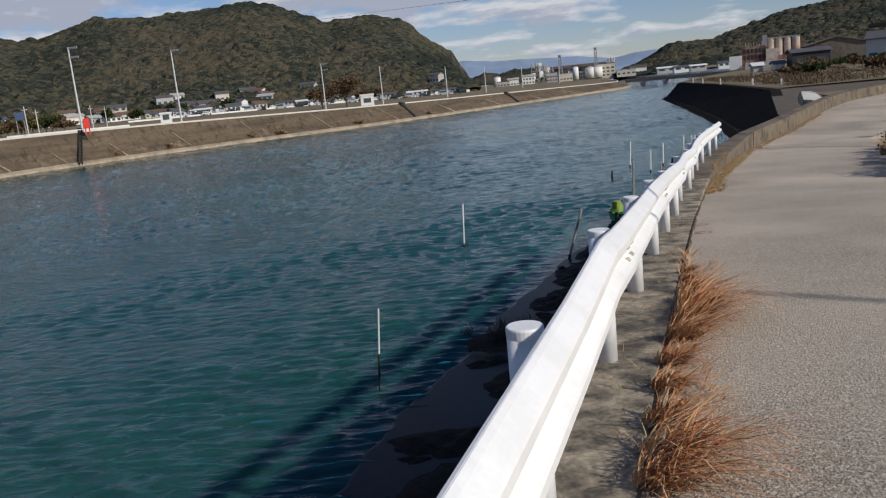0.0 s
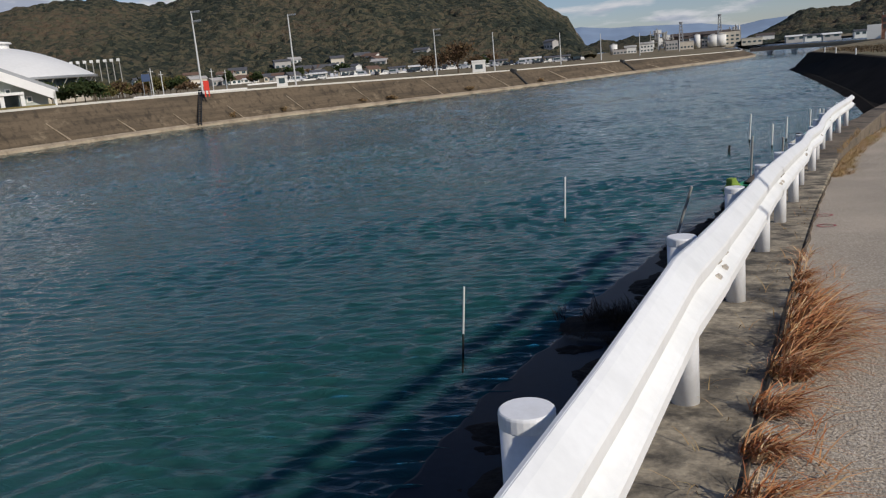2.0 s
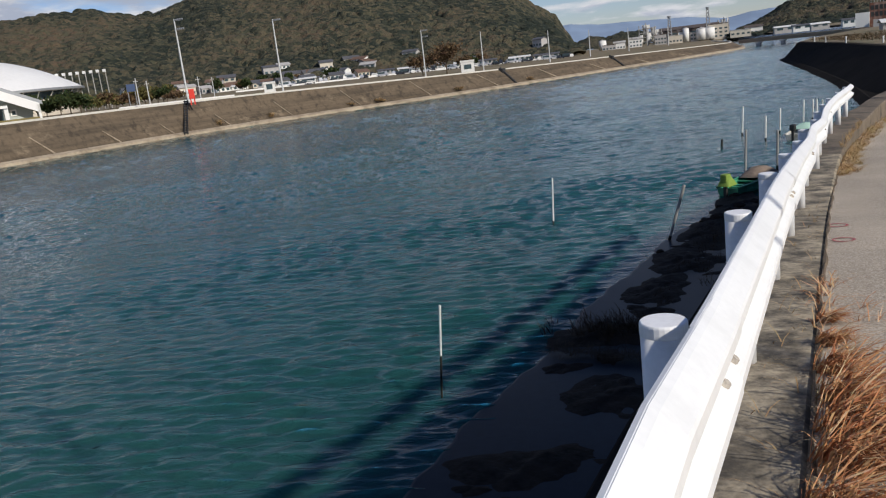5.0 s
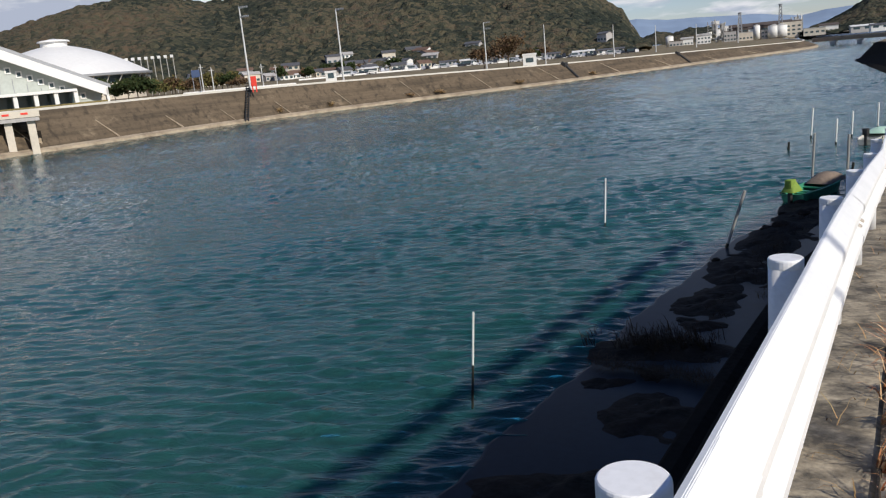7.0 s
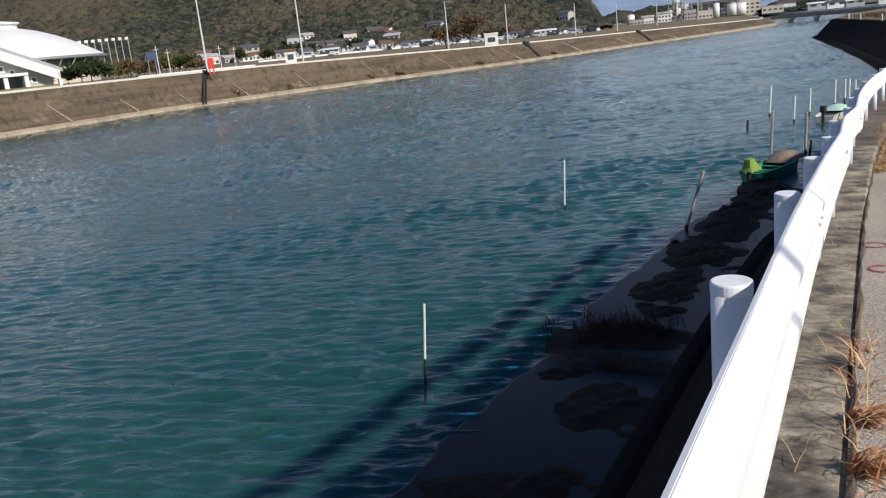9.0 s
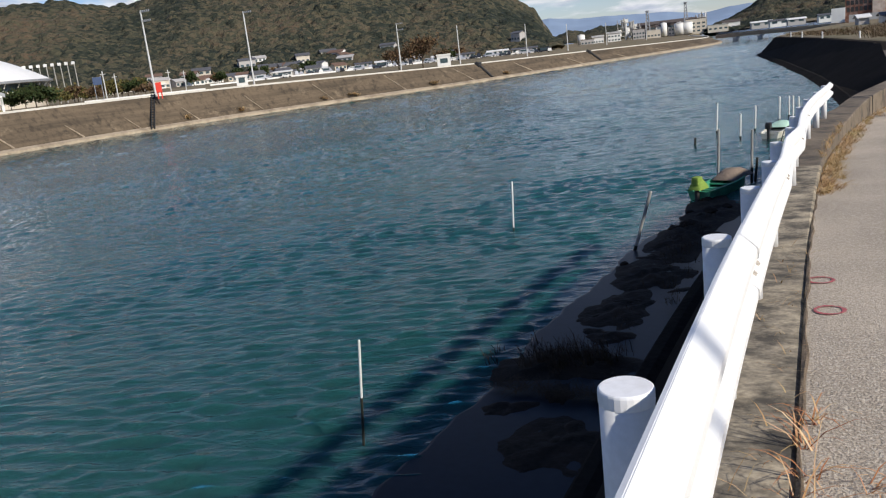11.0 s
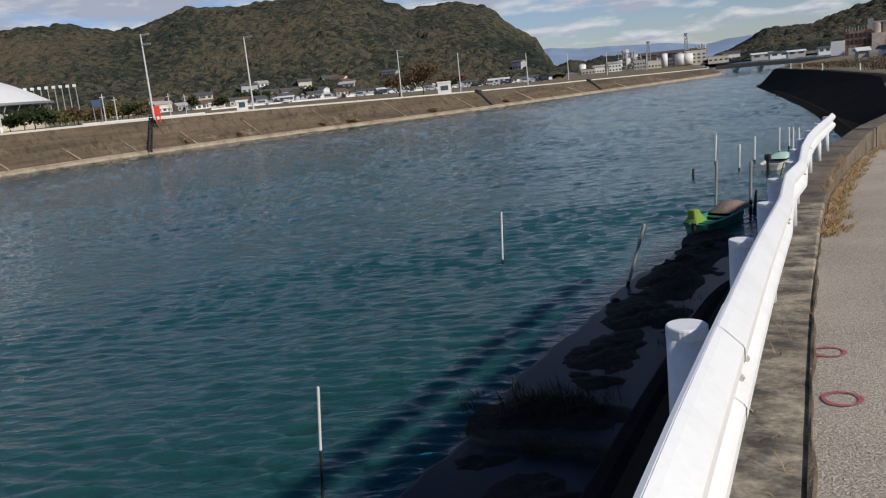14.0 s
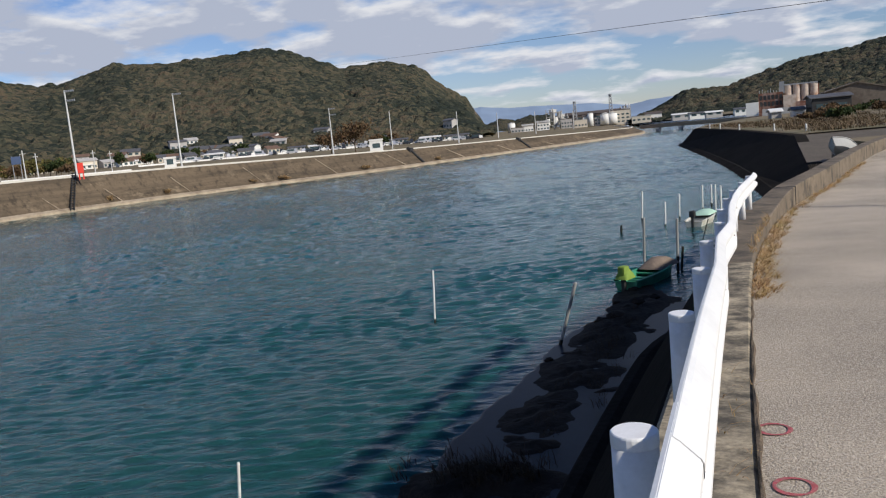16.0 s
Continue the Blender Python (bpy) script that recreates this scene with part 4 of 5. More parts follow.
gb, _ = boat("rowing_boat", "small green open boat moored at the mud's edge", (-2.62, 35.0, WATER + 0.05), -22, 3.6, 1.1, 0.48, M_green, M_green)
outboard(gb, -1.8, M_dark, M_lime)
drape(gb, "motor_cloth", -2.15, -1.5, 0.25, 0.38, 0.4, M_lime, "lime green cloth over the motor", 3)
drape(gb, "tarpaulin", 0.0, 1.7, 0.46, 0.36, 0.36, M_tarp, "worn brown tarpaulin over the bow", 4)
wb, _ = boat("motor_boat", "small white motor boat moored among stakes", (-1.1, 51.2, WATER + 0.05), -14, 3.3, 1.15, 0.45, M_hull, M_deckgrey)
outboard(wb, -1.65, M_dark, M_dark)
drape(wb, "canvas_cover", -0.3, 1.5, 0.5, 0.4, 0.25, M_mint, "pale mint canvas cover", 5)

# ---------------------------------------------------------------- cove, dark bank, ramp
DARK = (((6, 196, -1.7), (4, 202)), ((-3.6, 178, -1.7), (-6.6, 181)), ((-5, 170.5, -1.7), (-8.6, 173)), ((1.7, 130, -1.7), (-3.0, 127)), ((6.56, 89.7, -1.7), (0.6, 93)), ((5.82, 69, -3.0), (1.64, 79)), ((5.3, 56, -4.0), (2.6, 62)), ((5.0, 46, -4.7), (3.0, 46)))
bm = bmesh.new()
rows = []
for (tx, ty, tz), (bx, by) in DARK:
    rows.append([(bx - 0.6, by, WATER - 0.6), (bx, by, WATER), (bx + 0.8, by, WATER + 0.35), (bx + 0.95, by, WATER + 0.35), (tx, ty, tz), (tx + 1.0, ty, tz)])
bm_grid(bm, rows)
# shaded side of the bend, its shade painted in with M_wall
structure("wall_bend", bm, M_wall, "concrete revetment at the river bend, shade put into its dark colour", "revetment")
bm = bmesh.new()
rows = []
for y, x0, x1, z in ((92, 6.0, 30, -1.72), (89.7, 6.55, 30, -1.72), (80, 6.2, 26, -2.3), (69, 5.82, 19, -3.0), (56, 5.3, 13, -4.0), (44, 4.9, 9, -4.95)):
    rows.append([(x0 + (x1 - x0) * k / 6, y, z) for k in range(7)])
bm_grid(bm, rows)
M_ramp = mat("grey_ramp_concrete", (0.12, 0.1, 0.075), 0.9, fine=6, big=0.4, vary=0.3, stain=(0.08, 0.065, 0.05), stain_amt=0.6, stain_scale=0.8)
structure("ramp", bm, M_ramp, "grey concrete boat ramp descending into the cove", "ramp")

lb, _ = boat("dinghy", "white dinghy lying tilted on the boat ramp", (8.3, 68.5, -2.55), 25, 3.4, 1.5, 0.7, M_deckgrey, M_dark)
lb.matrix_world = pose(8.3, 68.5, -2.45, 24, 24, 160)
bm = bmesh.new()
for sx in (-0.6, 0.6):
    bm_box(bm, 8.3 + sx - 0.15, 67.2, -3.2, 8.3 + sx + 0.15, 69.8, -2.5, 0.03)
tagged(finish("boat_cradle", bm, M_dark), "dark timber cradle under the dinghy", "cradle", "", "thing")

# land behind the bend
bm = bmesh.new()
rows = []
for (tx, ty, tz), _ in DARK[1:5]:
    rows.append([(tx + 0.9, ty, -1.69), (tx + 1.2, ty, -1.6), (tx + 12, ty, -1.55), (tx + 60, ty + 5, -1.5), (tx + 400, ty + 20, -1.2)])
bm_grid(bm, rows)
structure("ground_bend", bm, M_ground, "dry weedy land behind the bend", "ground")
sp = []
for _ in range(420):
    u = rng.uniform()
    ty = 92 + 80 * u
    tx = float(np.interp(ty, (89.7, 130, 170), (6.56, 1.7, -5)))
    sp.append((tx + 2.5 + abs(rng.normal(0, 14)), ty, -1.58, 1.2))
blades("field_weeds", sp, 22, 0.8, 0.04, None, 0.5, (0, 0), "brown dry weeds covering the waste ground", "weeds", M_weeds, 70)
for k, (tx, ty) in enumerate(((6.8, 95), (4.5, 108), (1.0, 128), (-1.6, 146), (-3.4, 158))):
    bm = bmesh.new()
    bm_cyl(bm, (0, 0, -0.2), (0, 0, 0.75), 0.1, seg=10)
    bm_cyl(bm, (0, 0, 0.74), (0, 0, 0.8), 0.11, 0.06, seg=10)
    ob = finish("marker_post", bm, M_white)
    ob.matrix_world = pose(tx + 1.3, ty, -1.62)
    tagged(ob, "short white marker post on the bank's edge", "marker post", "marker posts", "thing")


# ---------------------------------------------------------------- far things
def brg(az, d):
    return 0.29 + d * math.sin(radians(az)), 3.86 + d * math.cos(radians(az))


def tree(label, x, y, z, h, w, leaf_mat, seed, leaves=900, leaf=0.35, group=""):
    rg = np.random.default_rng(seed)
    ob = thing("tree", label, "tree", (x, y, z), group)
    bm = bmesh.new()
    bm_cyl(bm, (0, 0, -0.3), (0, 0, h * 0.4), h * 0.028, h * 0.018, 8)
    tips = []
    for k in range(9):
        a, e = rg.uniform(0, 6.28), rg.uniform(0.5, 1.0)
        p0 = (0, 0, h * rg.uniform(0.2, 0.4))
        p1 = (w * 0.4 * math.cos(a) * e, w * 0.4 * math.sin(a) * e, h * rg.uniform(0.5, 0.85))
        bm_cyl(bm, p0, p1, h * 0.012, h * 0.004, 6)
        tips.append(p1)
    tips.append((0, 0, h * 0.85))
    part("trunk", bm, M_bark, ob)
    verts, faces = [], []
    for _ in range(leaves):
        t = tips[rg.integers(len(tips))]
        c = np.array(t) + rg.normal(0, 1, 3) * np.array((w * 0.13, w * 0.13, h * 0.1))
        n = rg.normal(0, 1, 3)
        n /= np.linalg.norm(n)
        q = np.cross(n, rg.normal(0, 1, 3))
        q /= np.linalg.norm(q)
        r = np.cross(n, q)
        s = leaf * rg.uniform(0.5, 1.2)
        b = len(verts)
        verts += [tuple(c - q * s), tuple(c + r * s * 0.6), tuple(c + q * s), tuple(c - r * s * 0.6 + n * s * 0.3)]
        faces += [(b, b + 1, b + 2), (b, b + 2, b + 3)]
    me = bpy.data.meshes.new("crown")
    me.from_pydata(verts, [], faces)
    me.materials.append(leaf_mat)
    cr = new("crown", me)
    cr.parent = ob
    return ob


def lamp_pole(az, d, z0, h, arms, label):
    x, y = brg(az, d)
    ob = thing("flood_light", label, "light pole", (x, y, z0), "poles along the far bank")
    bm = bmesh.new()
    bm_cyl(bm, (0, 0, -0.5), (0, 0, h), 0.19, 0.11, 10)
    part("pole", bm, M_pole, ob)
    for k in range(arms):
        z = h - 0.3 - 1.5 * k
        bm = bmesh.new()
        bm_cyl(bm, (-0.2, 0, z), (1.7, 0.1, z), 0.04, seg=6)
        part("crossarm", bm, M_pole, ob)
        for i in range(4):
            bm = bmesh.new()
            bm_box(bm, 0.2 + 0.45 * i, -0.12, z + 0.03, 0.42 + 0.45 * i, 0.12, z + 0.28, 0.02)
            part("lamp_head", bm, M_grey, ob)
    return ob


lamp_pole(-42.7, 146, 0.6, 13.6, 2, "tall white floodlight pole with two lamp rows")
lamp_pole(-36.3, 162, 0.4, 13.4, 1, "tall white floodlight pole with one lamp row")
lamp_pole(-26.27, 212, -0.2, 11.2, 2, "tall white floodlight pole with two lamp rows")
for az, d, h in ((-22.2, 232, 10.2), (-17.6, 262, 9.2), (-14.85, 300, 8.6), (-12.27, 345, 8.4), (-9.7, 400, 8.0)):
    lamp_pole(az, d, -0.6, h, 0, "slim pale utility pole on the far bank")

# red gauge cabinet and the black stair below it
x, y = brg(-42.45, 141)
ob = thing("gauge_cabinet", "red steel gauge cabinet on two legs at the bank top", "cabinet", (x, y, 0.25), "", 40)
bm = bmesh.new()
bm_box(bm, -0.45, -0.3, 0.7, 0.45, 0.3, 2.3, 0.04)
part("body", bm, M_red, ob)
for sx in (-0.4, 0.2):
    bm = bmesh.new()
    bm_box(bm, sx, -0.1, -0.3, sx + 0.2, 0.1, 0.75)
    part("leg", bm, M_red, ob)
def bank_index(az, off):
    return min(range(20, len(bank)), key=lambda i: abs(math.degrees(math.atan2(bank_row(i, off, 0)[0] - 0.29, bank_row(i, off, 0)[1] - 3.86)) - az))


i0, i9 = bank_index(-43.5, 0.3), bank_index(-42.95, 5.2)
st_ob = thing("bank_stair", "black steel stair down the concrete revetment", "stair")
a0, a1 = Vector(bank_row(i0, -0.1, WATER + 0.3)), Vector(bank_row(i9, 5.2, bank[i9][2] + 0.2))
tang = Vector((-bank_n[i0][1], bank_n[i0][0], 0))
for k in range(15):
    c = a0.lerp(a1, k / 14) + Vector((0, 0, 0.25))
    bm = bmesh.new()
    for dz in (0.0,):
        p = c - tang * 0.38
        q = c + tang * 0.38
        bm_cyl(bm, p, q, 0.09, seg=6)
    part("tread", bm, M_dark, st_ob)
for sgn in (-0.3, 0.3):
    bm = bmesh.new()
    bm_cyl(bm, a0 + tang * sgn, a1 + tang * sgn, 0.1, seg=6)
    part("stringer", bm, M_dark, st_ob)

# ribs and stains on the far revetment
rib_ob = None
for i in range(26, 112, 7):
    p0, p1 = bank_row(i, 1.0, WATER + 0.62), bank_row(i - 1, 3.6 + 1.0 * math.sin(i * 1.7), 0)
    u = (3.6 + 1.0 * math.sin(i * 1.7) - 1.0) / 4.0
    z1 = WATER + 0.55 + (bank[i][2] - 0.1 - WATER - 0.52) * u
    bm = bmesh.new()
    bm_cyl(bm, p0, (p1[0], p1[1], z1 + 0.03), 0.1 + 0.04 * math.sin(i), 0.06, seg=6)
    part("rib", bm, M_toe, bpy.data.objects["wall_far_bank"])
for q, az in enumerate((-40.4, -36.9, -31.9, -29.5, -19.0, -24.0)):
    i1 = min(range(30, len(bank)), key=lambda i: abs(math.degrees(math.atan2(bank[i][0] - 0.29, bank[i][1] - 3.86)) - az))
    p = bank_row(i1, 1.6, WATER + 1.0)
    blades("bank_grass", [(p[0] + rng.normal(0, 0.5), p[1] + rng.normal(0, 0.5), p[2] + 0.2 * rng.uniform(-1, 1), 0.4) for _ in range(5)], 26, 0.9, 0.05, None, 0.7, (0.2, -0.2), "straw-coloured grass on the far revetment", "grass", M_straw, 80 + q)
# two dark pipes down the revetment
for az, dd in ((-20.0, 0.4), (-12.7, 0.35)):
    i1 = min(range(60, len(bank)), key=lambda i: abs(math.degrees(math.atan2(bank[i][0] - 0.29, bank[i][1] - 3.86)) - az))
    bm = bmesh.new()
    a, b = bank_row(i1, 0.9, WATER + 0.6), bank_row(i1, 5.2, bank[i1][2] + 0.2)
    bm_cyl(bm, a, b, 0.3, seg=8)
    bm_box(bm, b[0] - 1.0, b[1] - 1.0, b[2] - 1.3, b[0] + 1.0, b[1] + 1.0, b[2] - 0.1, 0.05)
    tagged(finish("drain_pipe", bm, M_dark), "dark drain chute down the revetment", "drain", "", "thing")


# buildings
def house(name, label, x, y, z, w, d, h, rz, roof_h, wall_mat, roof_mat, wins=3, group="", category="house"):
    ob = thing(name, label, category, (x, y, z), group, rz)
    bm = bmesh.new()
    bm_box(bm, -w / 2, -d / 2, -1.0, w / 2, d / 2, h)
    part("wall", bm, wall_mat, ob)
    o = 0.5
    bm = bmesh.new()
    if roof_h > 0:
        sec = [(-d / 2 - o, h - 0.1), (0, h + roof_h), (d / 2 + o, h - 0.1), (d / 2 + o, h + 0.12), (0, h + roof_h + 0.25), (-d / 2 - o, h + 0.12)]
        vs = bm_grid(bm, [[(sx * (w / 2 + o), a, b) for a, b in sec] for sx in (-1, 1)], closed=True)
        bm.faces.new(vs[0])
        bm.faces.new(vs[1])
        for sx in (-1, 1):
            bm2 = bmesh.new()
            f = [bm2.verts.new((sx * w / 2, a, b)) for a, b in ((-d / 2, h - 0.05), (0, h + roof_h), (d / 2, h - 0.05))]
            bm2.faces.new(f)
            part("gable", bm2, wall_mat, ob)
    else:
        bm_box(bm, -w / 2 - 0.15, -d / 2 - 0.15, h - 0.1, w / 2 + 0.15, d / 2 + 0.15, h + 0.35)
    part("roof", bm, roof_mat, ob)
    n_f = max(1, int(h // 2.8))
    for fl in range(n_f):
        for k in range(wins):
            cx = -w / 2 + w * (k + 0.5) / wins
            bm = bmesh.new()
            zz = 0.9 + fl * 2.8
            bm_box(bm, cx - w / wins * 0.28, -d / 2 - 0.06, zz, cx + w / wins * 0.28, -d / 2 + 0.04, min(zz + 1.2, h - 0.2))
            part("window", bm, M_glass, ob)
    return ob


M_tile = mat("grey_roof_tiles", (0.1, 0.1, 0.105), 0.6, fine=4, big=0.4, vary=0.3)
M_tilebrown = mat("brown_roof_tiles", (0.16, 0.1, 0.07), 0.7, fine=4, big=0.4, vary=0.3)
M_cream = mat("cream_render", (0.6, 0.54, 0.44), 0.85, fine=3, vary=0.12)
M_greyw = mat("grey_render", (0.42, 0.4, 0.38), 0.85, fine=3, vary=0.15)
M_roofw = mat("white_metal_roof", (0.78, 0.77, 0.74), 0.5, fine=1, big=0.1, vary=0.06, bump=0.05)
rg = np.random.default_rng(17)
for k in range(46):
    az = rg.uniform(-47, -18)
    d = rg.uniform(425, 500)
    x, y = brg(az, d)
    w, dd, h = rg.uniform(6, 10), rg.uniform(5, 7), float(rg.choice([2.6, 2.9, 4.4]))
    house("house", "small tiled house at the foot of the hill", x, y, land_z(x, y) - 0.3 + max(0.0, d - 462) * 0.26, w, dd, h, -az + rg.uniform(-35, 35), rg.uniform(0.9, 1.6), (M_white, M_cream, M_greyw)[k % 3], (M_tile, M_tilebrown, M_tile, M_greyw)[k % 4], 3, "houses below the hill")
for k in range(16):
    az = -46 + 1.9 * k + rg.uniform(-0.5, 0.5)
    x, y = brg(az, 440 + rg.uniform(-20, 14))
    house("shed", "long pale shed at the foot of the hill", x, y, land_z(x, y) - 0.2, rg.uniform(8, 16), 6, 2.2, -az, 0.5, (M_white, M_greyw)[k % 2], (M_roofw, M_tile)[k % 2], 4, "sheds below the hill", "shed")
# white shed on the bank
x, y = brg(-23.3, 226)
house("shed", "white flat-roofed shed on the far bank", x, y, land_z(x, y) - 0.1, 3.6, 3.2, 2.9, 23, 0.0, M_white, M_white, 1, "", "shed")
x, y = brg(-37.0, 205)
house("shed", "small white hut beside the field", x, y, land_z(x, y) - 0.1, 2.6, 2.5, 2.3, 35, 0.0, M_white, M_white, 1, "", "shed")
x, y = brg(-24.75, 228)
tree("bare autumn tree with sparse brown leaves beside the shed", x, y, land_z(x, y), 8.0, 10.5, M_leafbrown, 31, 1500, 0.42)
x, y = brg(-26.4, 240)
tree("bare autumn tree with sparse brown leaves in the field", x, y, land_z(x, y), 6.0, 7, M_leafbrown, 32, 900, 0.4)
for k in range(34):
    az, d = rg.uniform(-62, -20), rg.uniform(400, 470)
    x, y = brg(az, d)
    tree("dark evergreen tree among the houses", x, y, land_z(x, y) - 0.1 + max(0.0, d - 462) * 0.24, rg.uniform(3, 6.5), rg.uniform(4, 8), (M_leafgreen, M_leafgreen, M_leafbrown)[k % 3], 200 + k, 420, 0.75, "trees below the hill")


def car(label, x, y, z, rz, material, big=False):
    ob = thing("car", label, "car", (x, y, z), "parked vehicles", rz)
    L, hh = (5.0, 2.0) if big else (4.0, 1.5)
    bm = bmesh.new()
    bm_box(bm, -L / 2, -0.83, 0.3, L / 2, 0.83, 0.85, 0.12)
    part("body", bm, material, ob)
    bm = bmesh.new()
    rows = [[(-L * 0.42, -0.75, 0.84), (-L * 0.36, -0.65, hh), (L * (0.34 if big else 0.14), -0.65, hh), (L * (0.44 if big else 0.3), -0.75, 0.84)], [(-L * 0.42, 0.75, 0.84), (-L * 0.36, 0.65, hh), (L * (0.34 if big else 0.14), 0.65, hh), (L * (0.44 if big else 0.3), 0.75, 0.84)]]
    vs = bm_grid(bm, rows)
    bm.faces.new(vs[0])
    bm.faces.new(vs[1])
    cab = part("cabin", bm, material, ob)
    bm = bmesh.new()
    bm_box(bm, -L * 0.36, -0.76, 1.0, L * 0.2, 0.76, hh - 0.22)
    part("window", bm, M_glass, cab)
    for sx in (-0.32, 0.32):
        for sy in (-0.75, 0.75):
            bm = bmesh.new()
            bm_cyl(bm, (sx * L, sy - 0.1, 0.3), (sx * L, sy + 0.1, 0.3), 0.3, seg=12)
            part("wheel", bm, M_dark, ob)
    return ob


M_carsilver = mat("silver_car_paint", (0.5, 0.5, 0.52), 0.3, 0.5, fine=5, vary=0.05, bump=0)
M_cardark = mat("dark_car_paint", (0.03, 0.035, 0.045), 0.3, fine=5, vary=0.05, bump=0)
protos = {}
for k in range(46):
    az = -36 + 20 * (k / 45) + rg.uniform(-0.2, 0.2)
    d = 345 + 30 * (k / 45) + rg.uniform(-16, 16)
    x, y = brg(az, d)
    kind = k % 5
    big = kind in (1, 4)
    m = (M_white, M_carsilver, M_carsilver, M_cardark, M_cardark)[kind]
    zz = land_z(x, y) + 0.02
    rzz = -az + float(rg.choice([0, 90])) + rg.uniform(-8, 8)
    if kind not in protos:
        lab = ("white parked car beside the field", "silver parked van beside the field", "silver parked car beside the field", "dark parked car beside the field", "dark parked van beside the field")[kind]
        protos[kind] = car(lab, x, y, zz, rzz, m, big)
    else:
        copy_thing(protos[kind], pose(x, y, zz, 0, 0, rzz))

# low pale walls and fence lines across the far field
for az0, az1, d0, d1, z, h in ((-47, -39.5, 160, 190, 0.3, 0.45), (-39, -17, 330, 390, -0.5, 0.6)):
    bm = bmesh.new()
    rows = []
    for u in np.linspace(0, 1, 20):
        x, y = brg(az0 + (az1 - az0) * u, d0 + (d1 - d0) * u)
        z = land_z(x, y)
        rows.append([(x, y, z - 0.8), (x, y, z + h), (x, y + 0.3, z + h), (x, y + 0.3, z - 0.8)])
    bm_grid(bm, rows)
    tagged(finish("low_wall", bm, M_white), "low pale wall across the far field", "wall", "", "thing")
x, y = brg(-39.8, 172)
bm = bmesh.new()
bm_box(bm, -6, -1.5, 0, 6, 1.5, 0.12, 0.03)
ob = finish("ground_sheet", bm, mat("lime_green_sheet", (0.3, 0.62, 0.15), 0.7, fine=3, vary=0.2))
ob.matrix_world = pose(x, y, land_z(x, y) + 0.05, 0, 0, 40)
tagged(ob, "lime green sheet laid on the far bank", "sheet", "", "thing")

# road sign and posts by the bridge road
x, y = brg(-46.0, 168)
ob = thing("road_sign", "blue road sign board on two posts", "road sign", (x, y, 0.6), "", 45)
bm = bmesh.new()
bm_box(bm, -0.8, -0.05, 2.9, 0.8, 0.05, 4.3, 0.03)
part("board", bm, mat("blue_sign", (0.05, 0.08, 0.16), 0.5, fine=3, vary=0.1), ob)
for sx in (-0.65, 0.65):
    bm = bmesh.new()
    bm_cyl(bm, (sx, 0.1, -0.5), (sx, 0.1, 4.4), 0.08, seg=8)
    part("post", bm, M_grey, ob)
for az, d, h in ((-45.6, 175, 5.5), (-44.9, 186, 5.0), (-41.6, 200, 5), (-40.6, 230, 5)):
    x, y = brg(az, d)
    bm = bmesh.new()
    bm_cyl(bm, (0, 0, -0.5), (0, 0, h), 0.13, 0.09, 8)
    bm_box(bm, -0.5, -0.06, h - 0.7, 0.5, 0.06, h - 0.6)
    ob = finish("utility_pole", bm, M_pole)
    ob.matrix_world = pose(x, y, 0.6, 0, 0, 45)
    tagged(ob, "pale concrete utility pole by the road", "pole", "poles by the road", "thing")

# sports dome
x, y = brg(-53.9, 265)
dome = thing("sports_dome", "large shallow white dome hall with a roof lantern", "hall", (x, y, 0.5), "", 53)
RD, HE, HA = 25.2, 7.2, 16.6
bm = bmesh.new()
rows = []
for u in np.linspace(0, 1, 14):
    r = RD * (1 - u) + 2.5 * u
    z = HE + (HA - HE) * (1 - (r / RD) ** 1.7)
    rows.append([(r * math.cos(a), r * math.sin(a), z) for a in np.linspace(0, 2 * math.pi, 72, endpoint=False)])
bm_grid(bm, rows, closed=True)
part("roof", bm, M_roofw, dome)
bm = bmesh.new()
rows = [[(r * math.cos(a), r * math.sin(a), z) for a in np.linspace(0, 2 * math.pi, 36, endpoint=False)] for r, z in ((3.6, HA - 0.6), (3.6, HA + 0.9), (4.4, HA + 0.9), (4.2, HA + 1.3), (0.2, HA + 1.9))]
bm_grid(bm, rows, closed=True)
part("lantern", bm, M_roofw, dome)
bm = bmesh.new()
rows = [[(r * math.cos(a), r * math.sin(a), z) for a in np.linspace(0, 2 * math.pi, 72, endpoint=False)] for r, z in ((RD + 0.3, HE + 0.1), (RD + 0.3, HE - 0.5), (RD - 1.5, HE - 0.7))]
bm_grid(bm, rows, closed=True)
part("eave_ring", bm, M_grey, dome)
bm = bmesh.new()
rows = [[(r * math.cos(a), r * math.sin(a), z) for a in np.linspace(0, 2 * math.pi, 72, endpoint=False)] for r, z in ((RD - 2.5, HE - 0.6), (RD - 2.5, HE - 2.6))]
bm_grid(bm, rows, closed=True)
part("window_band", bm, M_glass, dome)
bm = bmesh.new()
rows = [[(r * math.cos(a), r * math.sin(a), z) for a in np.linspace(0, 2 * math.pi, 72, endpoint=False)] for r, z in ((RD - 2.2, HE - 2.6), (RD - 2.2, -1.5))]
bm_grid(bm, rows, closed=True)
part("wall", bm, M_cream, dome)
for a in np.linspace(0, 2 * math.pi, 36, endpoint=False):
    bm = bmesh.new()
    bm_cyl(bm, ((RD - 2.2) * math.cos(a), (RD - 2.2) * math.sin(a), HE - 2.6), ((RD - 0.3) * math.cos(a), (RD - 0.3) * math.sin(a), HE - 0.4), 0.15, seg=6)
    part("strut", bm, M_white, dome)
